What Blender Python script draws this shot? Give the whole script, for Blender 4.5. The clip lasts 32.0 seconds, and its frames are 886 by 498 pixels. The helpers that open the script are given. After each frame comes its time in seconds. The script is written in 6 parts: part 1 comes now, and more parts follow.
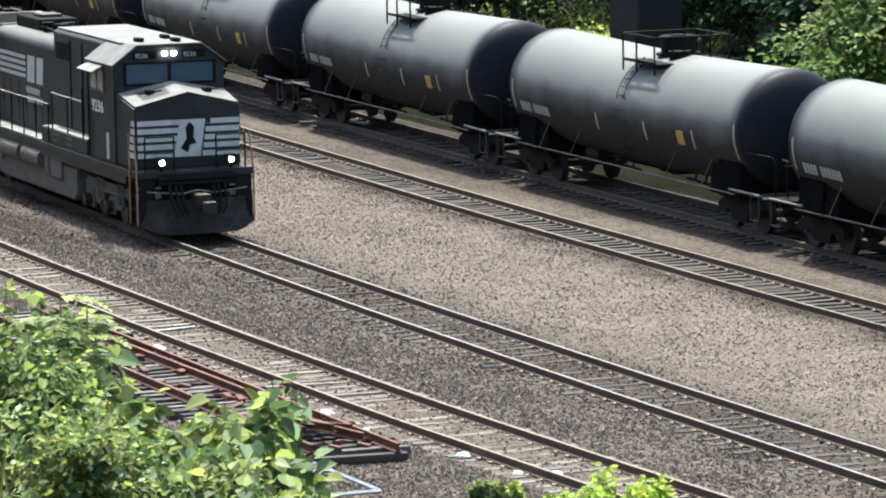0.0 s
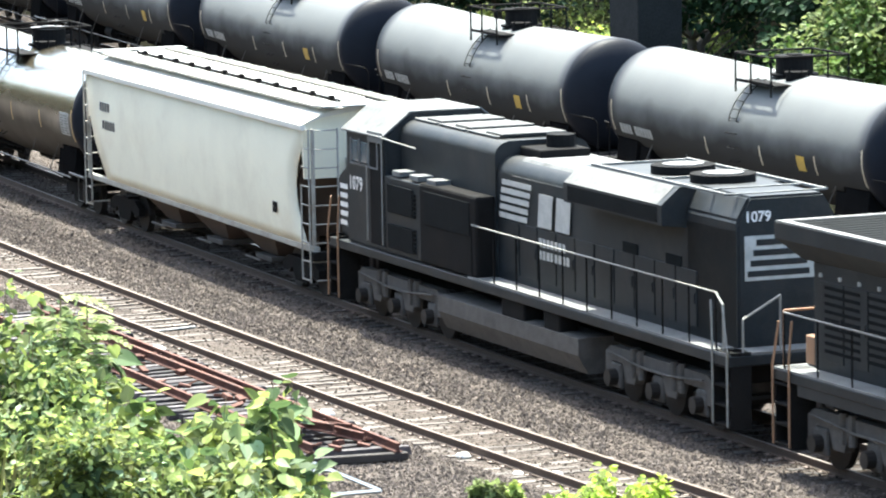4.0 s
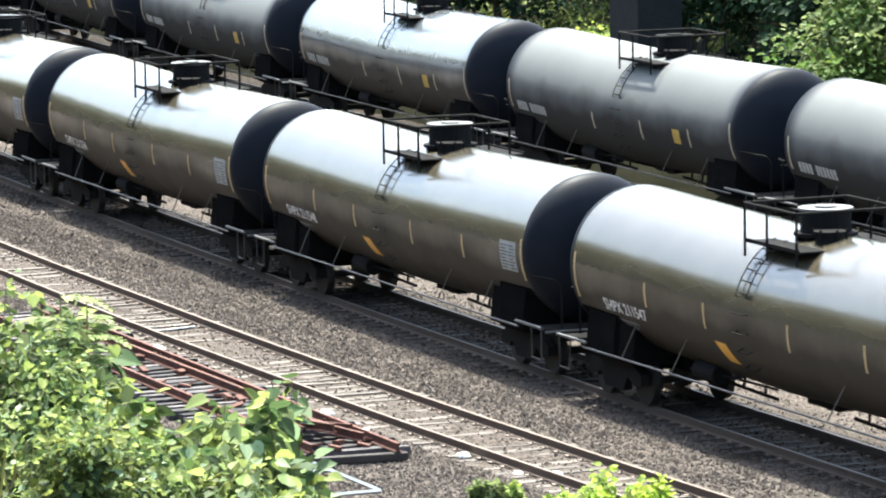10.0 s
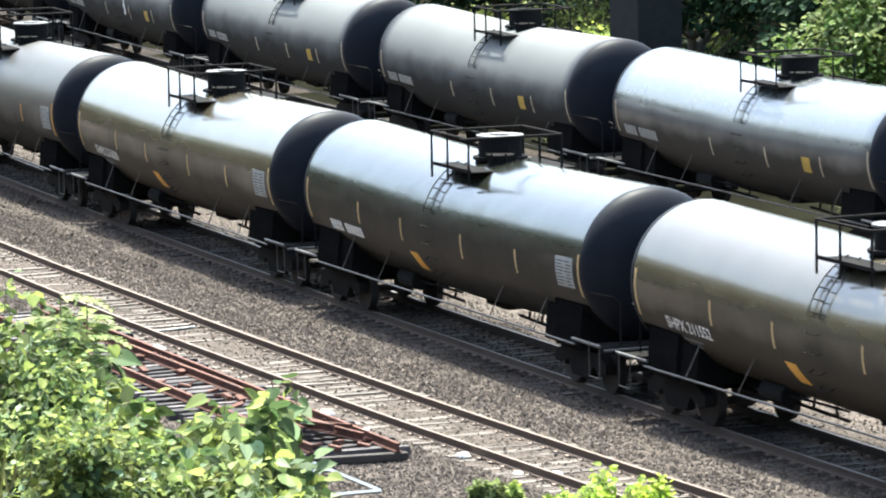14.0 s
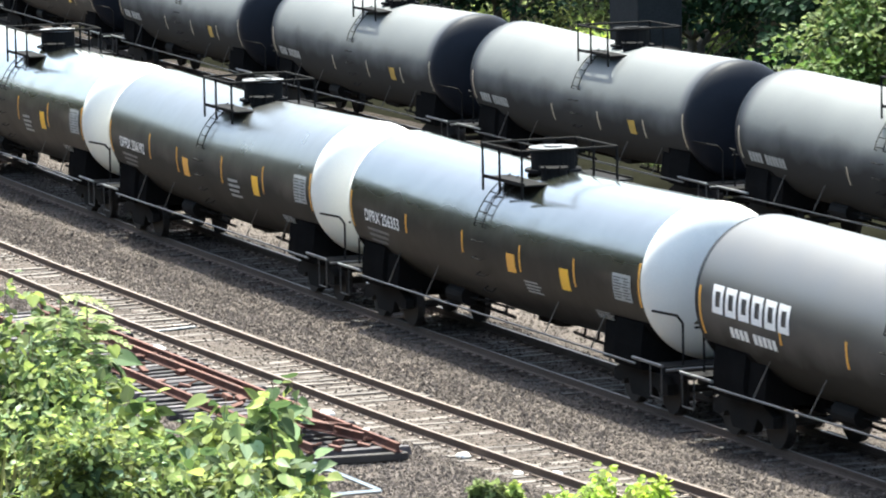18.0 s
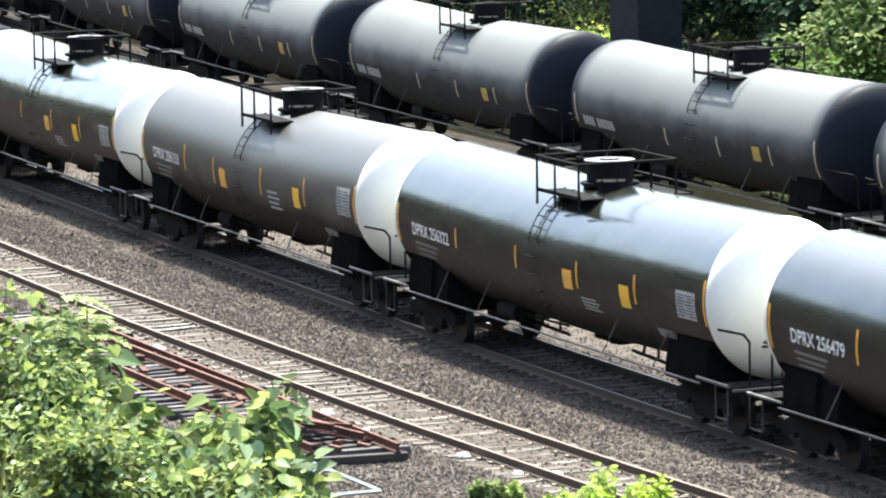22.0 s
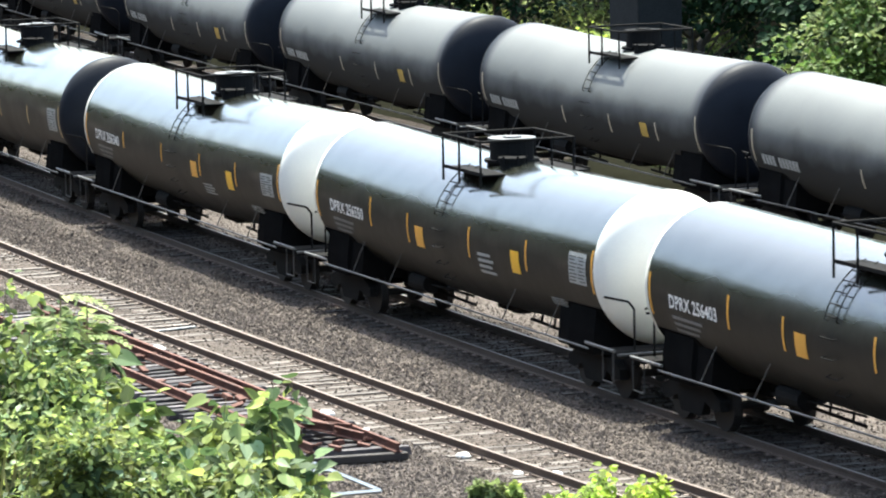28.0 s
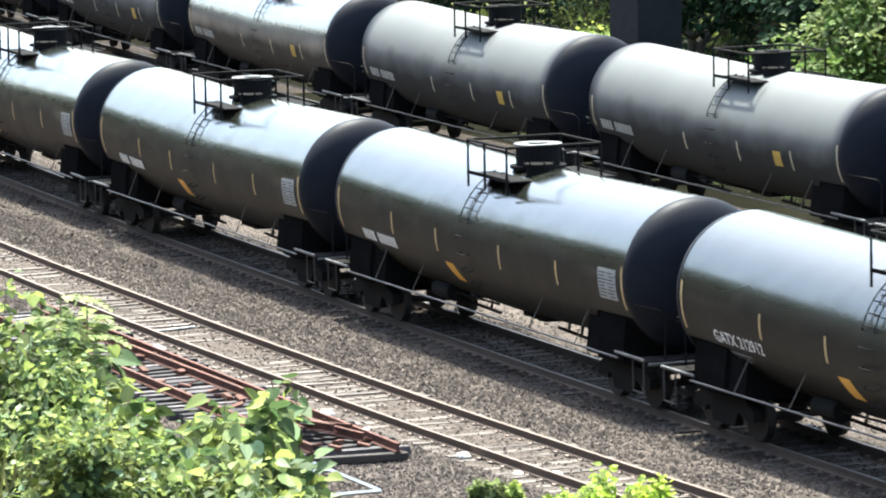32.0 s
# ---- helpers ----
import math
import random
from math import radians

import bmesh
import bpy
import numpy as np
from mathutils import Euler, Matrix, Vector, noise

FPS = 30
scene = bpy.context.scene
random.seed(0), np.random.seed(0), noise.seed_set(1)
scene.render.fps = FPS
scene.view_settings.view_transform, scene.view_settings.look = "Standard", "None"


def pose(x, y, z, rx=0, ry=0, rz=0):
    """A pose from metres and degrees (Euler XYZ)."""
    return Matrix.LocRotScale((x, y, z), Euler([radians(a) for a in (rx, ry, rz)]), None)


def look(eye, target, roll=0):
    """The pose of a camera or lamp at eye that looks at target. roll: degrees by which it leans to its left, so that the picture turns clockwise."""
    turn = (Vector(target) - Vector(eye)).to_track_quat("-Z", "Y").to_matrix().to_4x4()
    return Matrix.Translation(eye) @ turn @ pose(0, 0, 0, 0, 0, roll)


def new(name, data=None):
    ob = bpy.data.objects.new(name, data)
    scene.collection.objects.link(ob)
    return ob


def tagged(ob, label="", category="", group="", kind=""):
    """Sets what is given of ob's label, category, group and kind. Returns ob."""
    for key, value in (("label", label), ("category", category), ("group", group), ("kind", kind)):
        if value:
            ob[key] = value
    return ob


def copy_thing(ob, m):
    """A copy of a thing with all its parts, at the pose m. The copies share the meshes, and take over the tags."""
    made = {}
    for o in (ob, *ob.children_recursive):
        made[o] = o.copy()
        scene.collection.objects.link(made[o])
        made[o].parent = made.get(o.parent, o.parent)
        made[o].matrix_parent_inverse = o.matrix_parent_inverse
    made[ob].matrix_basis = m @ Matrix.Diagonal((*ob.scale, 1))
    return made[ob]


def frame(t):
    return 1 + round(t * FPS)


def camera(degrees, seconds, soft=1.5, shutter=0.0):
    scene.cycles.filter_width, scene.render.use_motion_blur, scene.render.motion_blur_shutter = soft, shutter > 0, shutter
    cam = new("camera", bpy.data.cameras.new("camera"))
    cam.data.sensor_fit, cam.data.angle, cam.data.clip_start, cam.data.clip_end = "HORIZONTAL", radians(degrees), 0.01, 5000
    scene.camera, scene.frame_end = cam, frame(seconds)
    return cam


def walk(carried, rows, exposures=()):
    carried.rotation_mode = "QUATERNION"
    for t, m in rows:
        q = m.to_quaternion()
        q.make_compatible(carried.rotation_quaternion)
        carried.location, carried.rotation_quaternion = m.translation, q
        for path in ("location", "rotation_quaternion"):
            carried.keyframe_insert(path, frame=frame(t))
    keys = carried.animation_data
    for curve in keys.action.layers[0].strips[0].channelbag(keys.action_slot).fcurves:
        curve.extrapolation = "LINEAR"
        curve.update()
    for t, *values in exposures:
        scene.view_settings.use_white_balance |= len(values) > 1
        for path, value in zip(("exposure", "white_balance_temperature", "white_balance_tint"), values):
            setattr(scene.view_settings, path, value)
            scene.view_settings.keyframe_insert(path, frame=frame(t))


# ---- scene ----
# The clip's one standing camera, high on a bluff beside a four-track yard.
# Curve of the running track: metres along it, 0 in the middle of the view.
K1, K2 = 9.227e-4, 3.437e-6
DURATION = 32.0


def centre(s, d=0.0):
    """Place and heading (radians) of a point s metres along the running track and d metres to its far side."""
    c = min(max(s, -100.0), 45.0)
    th = K1 * c + K2 * c * c / 2
    x, y = c - K1 * K1 * c ** 3 / 6, K1 * c * c / 2 + K2 * c ** 3 / 6
    x, y = x + (s - c) * math.cos(th), y + (s - c) * math.sin(th)
    return x - math.sin(th) * d, y + math.cos(th) * d, th


def track_offset(track, s):
    c = min(max(s, -100.0), 45.0)
    if track == "A":
        return -5.04 + 0.02577 * c + 4.295e-4 * c * c
    if track == "B":
        return 0.0
    far = 9.04 - 0.00312 * c - 9.86e-5 * c * c
    return far if track == "C" else far + 4.05


def at_track(track, s, side=0.0):
    return centre(s, track_offset(track, s) + side)


cam = camera(10.62, DURATION, soft=2.0, shutter=0.12)
EYE = Vector((88.16, -37.35, 14.21))
YAW, PITCH, ROLL = radians(-68.50), radians(-7.06), -1.04
AIM = EYE + 100 * Vector((math.sin(YAW) * math.cos(PITCH), math.cos(YAW) * math.cos(PITCH), math.sin(PITCH)))
# stops by which the clip's camera opens or closes on the way
EXPOSURE = [(0.0, -0.1), (1.0, 0.12), (2.0, 0.48), (3.0, 0.8), (4.0, 0.6), (6.0, -0.1), (7.0, 0.1), (8.0, 0.3), (13.0, 0.4), (19.0, 0.3), (25.0, 0.35), (28.0, 0.2), (29.5, 0.25), (DURATION, 0.4)]
walk(cam, [(0.0, look(EYE, AIM, ROLL)), (DURATION, look(EYE, AIM, ROLL))], [(t, 1.85 + e, 6250, 2.0) for t, e in EXPOSURE])

# ---- light ----
SUN_FROM = Vector((-0.42, 0.09, 1.0)).normalized()
world = bpy.data.worlds.new("world")
scene.world = world
world.use_nodes = True
wn = world.node_tree
sky = wn.nodes.new("ShaderNodeTexSky")
sky.sky_type = "NISHITA"
sky.sun_disc = False
sky.sun_elevation = math.asin(SUN_FROM.z)
sky.sun_rotation = math.atan2(SUN_FROM.x, SUN_FROM.y)
sky.air_density, sky.dust_density = 1.0, 4.0
wn.links.new(sky.outputs[0], wn.nodes["Background"].inputs[0])
wn.nodes["Background"].inputs[1].default_value = 0.115
sun = new("sun", bpy.data.lights.new("sun", "SUN"))
sun.data.energy, sun.data.angle, sun.data.color = 3.5, radians(0.6), (1.0, 0.95, 0.87)
sun.matrix_world = look(SUN_FROM * 200, (0, 0, 0))


# ---- materials ----
def material(name, colour, rough=0.6, metal=0.0, vary=0.25, scale=3.0, fine=40.0, bump=0.0, bump_scale=60.0, coat=0.0,
             stain=None, stain_amount=0.0, spec=0.5, island=0.0, dull_below=None, fade=None, dull_colour=(0.0155, 0.0145, 0.0115), sheen=0.16):
    m = bpy.data.materials.new(name)
    m.use_nodes = True
    t = m.node_tree
    n, ln = t.nodes, t.links
    b = n["Principled BSDF"]
    co = n.new("ShaderNodeTexCoord")
    big, small = n.new("ShaderNodeTexNoise"), n.new("ShaderNodeTexNoise")
    big.inputs["Scale"].default_value, small.inputs["Scale"].default_value = scale, fine
    big.inputs["Detail"].default_value, small.inputs["Detail"].default_value = 5, 3
    for q in (big, small):
        ln.new(co.outputs["Object"], q.inputs["Vector"])
    add = n.new("ShaderNodeMath")
    add.operation = "ADD"
    ln.new(big.outputs[0], add.inputs[0])
    ln.new(small.outputs[0], add.inputs[1])
    rng = n.new("ShaderNodeMapRange")
    rng.inputs["From Min"].default_value, rng.inputs["From Max"].default_value = 0.6, 1.4
    rng.inputs["To Min"].default_value, rng.inputs["To Max"].default_value = 1 - vary, 1 + vary
    ln.new(add.outputs[0], rng.inputs["Value"])
    mul = n.new("ShaderNodeVectorMath")
    mul.operation = "SCALE"
    mul.inputs[0].default_value = colour
    ln.new(rng.outputs[0], mul.inputs["Scale"])
    out = mul.outputs[0]
    if island:
        info = n.new("ShaderNodeObjectInfo") if island > 0 else n.new("ShaderNodeNewGeometry")
        r2 = n.new("ShaderNodeMapRange")
        r2.inputs["To Min"].default_value, r2.inputs["To Max"].default_value = 1 - abs(island), 1 + abs(island)
        ln.new(info.outputs["Random"] if island > 0 else info.outputs["Random Per Island"], r2.inputs["Value"])
        m2 = n.new("ShaderNodeVectorMath")
        m2.operation = "SCALE"
        ln.new(out, m2.inputs[0])
        ln.new(r2.outputs[0], m2.inputs["Scale"])
        out = m2.outputs[0]
    if stain:
        s = n.new("ShaderNodeTexNoise")
        s.inputs["Scale"].default_value, s.inputs["Detail"].default_value = scale * 0.6, 8
        s.inputs["Roughness"].default_value = 0.7
        ln.new(co.outputs["Object"], s.inputs["Vector"])
        r3 = n.new("ShaderNodeMapRange")
        r3.inputs["From Min"].default_value, r3.inputs["From Max"].default_value = 0.48, 0.68
        r3.inputs["To Max"].default_value = stain_amount
        ln.new(s.outputs[0], r3.inputs["Value"])
        mix = n.new("ShaderNodeMix")
        mix.data_type = "RGBA"
        ln.new(r3.outputs[0], mix.inputs["Factor"])
        ln.new(out, mix.inputs["A"])
        mix.inputs["B"].default_value = (*stain, 1)
        out = mix.outputs["Result"]
    ln.new(out, b.inputs["Base Color"])
    rr = n.new("ShaderNodeMapRange")
    rr.inputs["To Min"].default_value, rr.inputs["To Max"].default_value = max(rough - 0.08, 0.02), min(rough + 0.08, 1)
    ln.new(big.outputs[0], rr.inputs["Value"])
    ln.new(rr.outputs[0], b.inputs["Roughness"])
    if fade:
        # soft edge of the black paint sprayed over the barrel's ends
        px, ab, fr, fx = n.new("ShaderNodeSeparateXYZ"), n.new("ShaderNodeMath"), n.new("ShaderNodeMapRange"), n.new("ShaderNodeMix")
        ln.new(co.outputs["Object"], px.inputs[0])
        ab.operation = "ABSOLUTE"
        ln.new(px.outputs["X"], ab.inputs[0])
        fr.interpolation_type = "SMOOTHSTEP"
        fr.inputs["From Min"].default_value, fr.inputs["From Max"].default_value = fade
        ln.new(ab.outputs[0], fr.inputs["Value"])
        fx.data_type = "RGBA"
        ln.new(fr.outputs[0], fx.inputs["Factor"])
        ln.new(out, fx.inputs["A"])
        fx.inputs["B"].default_value = (0.012, 0.014, 0.02, 1)
        out = fx.outputs["Result"]
        ln.new(out, b.inputs["Base Color"])
    if dull_below:
        # lower part of a tank: another, mostly darker colour, duller, with a ragged edge
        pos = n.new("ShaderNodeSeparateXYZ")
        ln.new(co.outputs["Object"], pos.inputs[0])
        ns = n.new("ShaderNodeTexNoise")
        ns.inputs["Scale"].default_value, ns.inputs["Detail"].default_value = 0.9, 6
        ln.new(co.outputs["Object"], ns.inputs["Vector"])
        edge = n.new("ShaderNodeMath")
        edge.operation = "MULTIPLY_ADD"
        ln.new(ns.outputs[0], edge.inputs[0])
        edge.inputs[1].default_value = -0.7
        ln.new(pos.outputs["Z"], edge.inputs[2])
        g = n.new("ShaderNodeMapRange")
        g.inputs["From Min"].default_value, g.inputs["From Max"].default_value = dull_below, dull_below - 0.75
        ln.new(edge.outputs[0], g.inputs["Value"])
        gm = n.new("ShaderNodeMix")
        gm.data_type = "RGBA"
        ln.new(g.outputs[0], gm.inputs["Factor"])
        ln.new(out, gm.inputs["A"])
        gm.inputs["B"].default_value = (*dull_colour, 1)
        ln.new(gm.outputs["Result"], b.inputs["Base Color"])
        for sock, clean, dulled in (("Coat Weight", coat, 0.0), ("Specular IOR Level", spec, 0.2)):
            w = n.new("ShaderNodeMapRange")
            w.inputs["To Min"].default_value, w.inputs["To Max"].default_value = clean, dulled
            ln.new(g.outputs[0], w.inputs["Value"])
            ln.new(w.outputs[0], b.inputs[sock])
        w = n.new("ShaderNodeMath")
        w.operation = "MULTIPLY_ADD"
        w.inputs[1].default_value = 0.3
        ln.new(g.outputs[0], w.inputs[0])
        ln.new(rr.outputs[0], w.inputs[2])
        ln.new(w.outputs[0], b.inputs["Roughness"])
    b.inputs["Metallic"].default_value = metal
    b.inputs["Coat Weight"].default_value = coat
    b.inputs["Coat Roughness"].default_value = sheen
    b.inputs["Specular IOR Level"].default_value = spec
    if bump:
        bn, bp = n.new("ShaderNodeTexNoise"), n.new("ShaderNodeBump")
        bn.inputs["Scale"].default_value, bn.inputs["Detail"].default_value = bump_scale, 4
        ln.new(co.outputs["Object"], bn.inputs["Vector"])
        bp.inputs["Strength"].default_value, bp.inputs["Distance"].default_value = bump, 0.02
        ln.new(bn.outputs[0], bp.inputs["Height"])
        ln.new(bp.outputs[0], b.inputs["Normal"])
    return m


def glowing(name, colour, strength):
    m = bpy.data.materials.new(name)
    m.use_nodes = True
    b = m.node_tree.nodes["Principled BSDF"]
    b.inputs["Base Color"].default_value = (*colour, 1)
    b.inputs["Emission Color"].default_value = (*colour, 1)
    b.inputs["Emission Strength"].default_value = strength
    return m


def ballast_material(name, stones, per_island=False):
    """Crushed stone: one tone a stone; dark brown beside the rails, from oil and painted train shade; clean grey
    between the lines.
    """
    m = bpy.data.materials.new(name)
    m.use_nodes = True
    t = m.node_tree
    n, ln = t.nodes, t.links
    b = n["Principled BSDF"]
    co = n.new("ShaderNodeTexCoord")
    v = n.new("ShaderNodeTexVoronoi")
    v.inputs["Scale"].default_value = 1 / stones
    ln.new(co.outputs["Object"], v.inputs["Vector"])
    if per_island:
        tone = n.new("ShaderNodeNewGeometry").outputs["Random Per Island"]
    else:
        sep = n.new("ShaderNodeSeparateColor")
        ln.new(v.outputs["Color"], sep.inputs[0])
        tone = sep.outputs[0]
    big, mid = n.new("ShaderNodeTexNoise"), n.new("ShaderNodeTexNoise")
    big.inputs["Scale"].default_value, big.inputs["Detail"].default_value = 0.45, 6
    mid.inputs["Scale"].default_value, mid.inputs["Detail"].default_value = 3.5, 5
    for q in (big, mid):
        ln.new(co.outputs["Object"], q.inputs["Vector"])
    both = n.new("ShaderNodeMath")
    both.operation = "ADD"
    ln.new(big.outputs[0], both.inputs[0])
    ln.new(mid.outputs[0], both.inputs[1])
    k = n.new("ShaderNodeMath")
    k.operation = "MULTIPLY_ADD"
    ln.new(tone, k.inputs[0])
    k.inputs[1].default_value, k.inputs[2].default_value = (1.0, -0.42) if per_island else (0.8, -0.45)
    add = n.new("ShaderNodeMath")
    add.operation = "MULTIPLY_ADD"
    ln.new(both.outputs[0], add.inputs[0])
    add.inputs[1].default_value = 0.5
    ln.new(k.outputs[0], add.inputs[2])
    dust = n.new("ShaderNodeAttribute")
    dust.attribute_name = "dust"
    cols = []
    # first pair: oil-stained stone, deepened for the shade below the trains
    for dark, light in (((0.017, 0.0135, 0.011), (0.062, 0.049, 0.04)), ((0.08, 0.067, 0.057), (0.195, 0.166, 0.145))):
        ramp = n.new("ShaderNodeValToRGB")
        ramp.color_ramp.elements[0].position, ramp.color_ramp.elements[0].color = 0.1, (*dark, 1)
        ramp.color_ramp.elements[1].position, ramp.color_ramp.elements[1].color = 1.0 if per_island else 0.85, (*light, 1)
        ln.new(add.outputs[0], ramp.inputs[0])
        cols.append(ramp.outputs[0])
    mix = n.new("ShaderNodeMix")
    mix.data_type = "RGBA"
    ln.new(dust.outputs["Fac"], mix.inputs["Factor"])
    ln.new(cols[0], mix.inputs["A"])
    ln.new(cols[1], mix.inputs["B"])
    ln.new(mix.outputs["Result"], b.inputs["Base Color"])
    b.inputs["Roughness"].default_value = 0.95
    b.inputs["Specular IOR Level"].default_value = 0.08
    if not per_island:
        bp = n.new("ShaderNodeBump")
        bp.inputs["Strength"].default_value, bp.inputs["Distance"].default_value = 1.0, stones * 0.8
        bp.invert = True
        ln.new(v.outputs["Distance"], bp.inputs["Height"])
        ln.new(bp.outputs[0], b.inputs["Normal"])
    return m


BALLAST = ballast_material("grey crushed stone", 0.06)
STONES = ballast_material("loose crushed stone", 0.06, True)
EARTH = material("grassy bank earth", (0.011, 0.011, 0.0075), 0.95, spec=0.0, vary=0.6, scale=0.4, fine=9, bump=0.8, bump_scale=12)
RUST = material("rusty rail steel", (0.1, 0.072, 0.055), 0.75, 0.3, 0.35, 2, 30, bump=0.2)
# paler rust on the rail's top face, for the light along it
RUST_LIT_TOP = material("lit rusty rail head", (0.145, 0.11, 0.086), 0.6, 0.3, 0.3, 2, 30)
RAIL_TOP = material("polished rail head", (0.165, 0.143, 0.126), 0.55, 0.6, 0.15, 3, 20)
TIE_OLD = material("bleached old sleeper wood", (0.135, 0.116, 0.1), 0.9, vary=0.4, scale=5, fine=60, bump=0.4, island=0.35, stain=(0.085, 0.071, 0.06), stain_amount=0.6)
TIE_DARK = material("creosoted sleeper wood", (0.036, 0.03, 0.026), 0.9, vary=0.4, scale=6, fine=60, bump=0.5, island=0.4)
BLACK = material("dull black underframe paint", (0.0125, 0.012, 0.0115), 0.8, vary=0.4, scale=2, stain=(0.022, 0.018, 0.015), stain_amount=0.4, spec=0.06)
# black saddle paint, deepened to hold the shade under the tank ends
SADDLE_SHADE = material("shade-dark black saddle paint", (0.0075, 0.0075, 0.0075), 0.85, vary=0.4, scale=2, stain=(0.014, 0.012, 0.01), stain_amount=0.4, spec=0.0)
HEADBLACK = material("satin black tank end paint", (0.012, 0.014, 0.019), 0.5, vary=0.3, scale=1.2, spec=0.1)
OLIVE = material("glossy olive brown tank paint", (0.075, 0.064, 0.042), 0.22, vary=0.15, scale=0.8, coat=0.85, spec=0.5, dull_below=2.45, bump=1.0, bump_scale=0.9, dull_colour=(0.034, 0.029, 0.021), sheen=0.16)
DARKGLOSS = material("glossy black green tank paint", (0.02, 0.022, 0.016), 0.15, vary=0.15, scale=0.8, coat=0.9, spec=0.5, dull_below=2.85, bump=1.0, bump_scale=0.9)
SATIN = material("satin dark olive tank paint", (0.03, 0.03, 0.024), 0.3, vary=0.2, scale=0.8, coat=0.35, spec=0.7, dull_below=2.6, bump=0.6, bump_scale=0.9)
DULL = material("weathered charcoal tank paint", (0.05, 0.047, 0.042), 0.42, vary=0.2, scale=0.8, coat=0.0, spec=0.8, dull_below=2.2)
GREY = material("dull grey black tank paint", (0.112, 0.117, 0.113), 0.6, vary=0.2, scale=0.7, coat=0.0, spec=0.35, dull_below=2.5, fade=(6.95, 7.55), dull_colour=(0.026, 0.025, 0.022))
GREYGLOSS = material("shiny grey black tank paint", (0.11, 0.118, 0.12), 0.26, vary=0.15, scale=0.7, coat=1.0, spec=0.8, dull_below=2.5, fade=(6.95, 7.55), dull_colour=(0.026, 0.025, 0.022), bump=0.6, bump_scale=0.9)
WHITE = material("cream white tank end paint", (0.74, 0.73, 0.66), 0.4, vary=0.06, scale=1.5, stain=(0.4, 0.37, 0.3), stain_amount=0.25)
ORANGE = material("orange reflective tape", (0.72, 0.36, 0.05), 0.5, vary=0.1)
DULLYELLOW = material("faded yellow placard", (0.42, 0.27, 0.04), 0.6, vary=0.3)
YELLOW = material("yellow placard", (0.8, 0.45, 0.03), 0.5, vary=0.1)
LETTER = material("white stencilled paint", (0.75, 0.74, 0.7), 0.5, vary=0.1)
STRIPE_PALE = material("faded pale reflective tape", (0.5, 0.36, 0.17), 0.55, vary=0.2)
STRIPE_FAR = material("dull cream reflective tape", (0.42, 0.36, 0.25), 0.55, vary=0.3)
PRINT = material("grey printed lettering", (0.05, 0.052, 0.05), 0.6, vary=0.2)
PLATE = material("grey white data panel", (0.3, 0.31, 0.295), 0.5, vary=0.15)
DIMPRINT = material("faded grey stencil paint", (0.15, 0.15, 0.145), 0.6, vary=0.3)
STEEL = material("worn grey steel", (0.14, 0.14, 0.138), 0.5, 0.5, 0.35)
WHEEL = material("brown wheel steel", (0.024, 0.02, 0.017), 0.6, 0.3, 0.4)
LOCO = material("satin black locomotive paint", (0.016, 0.0195, 0.0215), 0.5, vary=0.5, scale=1.2, coat=0.0, spec=0.25, stain=(0.042, 0.04, 0.036), stain_amount=0.65, bump=0.25, bump_scale=3)
# paler than the body: roof dust and light from above in one colour
LOCOROOF = material("dusty sunlit black roof paint", (0.06, 0.06, 0.056), 0.7, vary=0.35, scale=1.5)
CEMENT = material("dusty pale grey hopper paint", (0.8, 0.775, 0.61), 0.6, vary=0.08, scale=0.7, stain=(0.58, 0.53, 0.4), stain_amount=0.45)
CEMENTDIM = material("dirty pale grey steel", (0.33, 0.32, 0.28), 0.7, vary=0.3, scale=4, stain=(0.16, 0.12, 0.09), stain_amount=0.7)
GLASS = material("dark blue cab glass", (0.035, 0.075, 0.11), 0.05, vary=0.1, coat=1.0)
LOGO = material("faded white logo paint", (0.42, 0.42, 0.39), 0.6, vary=0.25, scale=4)
NOSEWHITE = material("weathered white nose paint", (0.46, 0.47, 0.44), 0.55, vary=0.2, scale=5, stain=(0.25, 0.25, 0.22), stain_amount=0.5)
LAMP = glowing("lit headlamp", (1.0, 0.95, 0.88), 14)
BARK = material("brown grey bark", (0.1, 0.08, 0.06), 0.9, vary=0.4, scale=8, bump=0.6)


# ---- mesh helpers ----
def part(name, bm, mat, parent=None, label="", smooth=False, local=None):
    me = bpy.data.meshes.new(name)
    bm.to_mesh(me)
    bm.free()
    return piece(name, me, mat, parent, label, smooth, local)


def piece(name, me, mat, parent=None, label="", smooth=False, local=None):
    if mat and not me.materials:
        for q in (mat if isinstance(mat, (list, tuple)) else [mat]):
            me.materials.append(q)
    if smooth:
        me.polygons.foreach_set("use_smooth", [True] * len(me.polygons))
        if smooth == "hard":
            me.set_sharp_from_angle(angle=radians(38))
    ob = new(name, me)
    if parent:
        ob.parent = parent
    if local:
        ob.matrix_basis = local
    if label:
        tagged(ob, label)
    return ob


def box(bm, x0, x1, y0, y1, z0, z1, bevel=0.0):
    m = Matrix.LocRotScale(((x0 + x1) / 2, (y0 + y1) / 2, (z0 + z1) / 2), None, (abs(x1 - x0), abs(y1 - y0), abs(z1 - z0)))
    g = bmesh.ops.create_cube(bm, size=1, matrix=m)["verts"]
    if bevel:
        es = {e for v in g for e in v.link_edges}
        bmesh.ops.bevel(bm, geom=list(es), offset=bevel, segments=2, affect="EDGES", profile=0.5)
    return bm


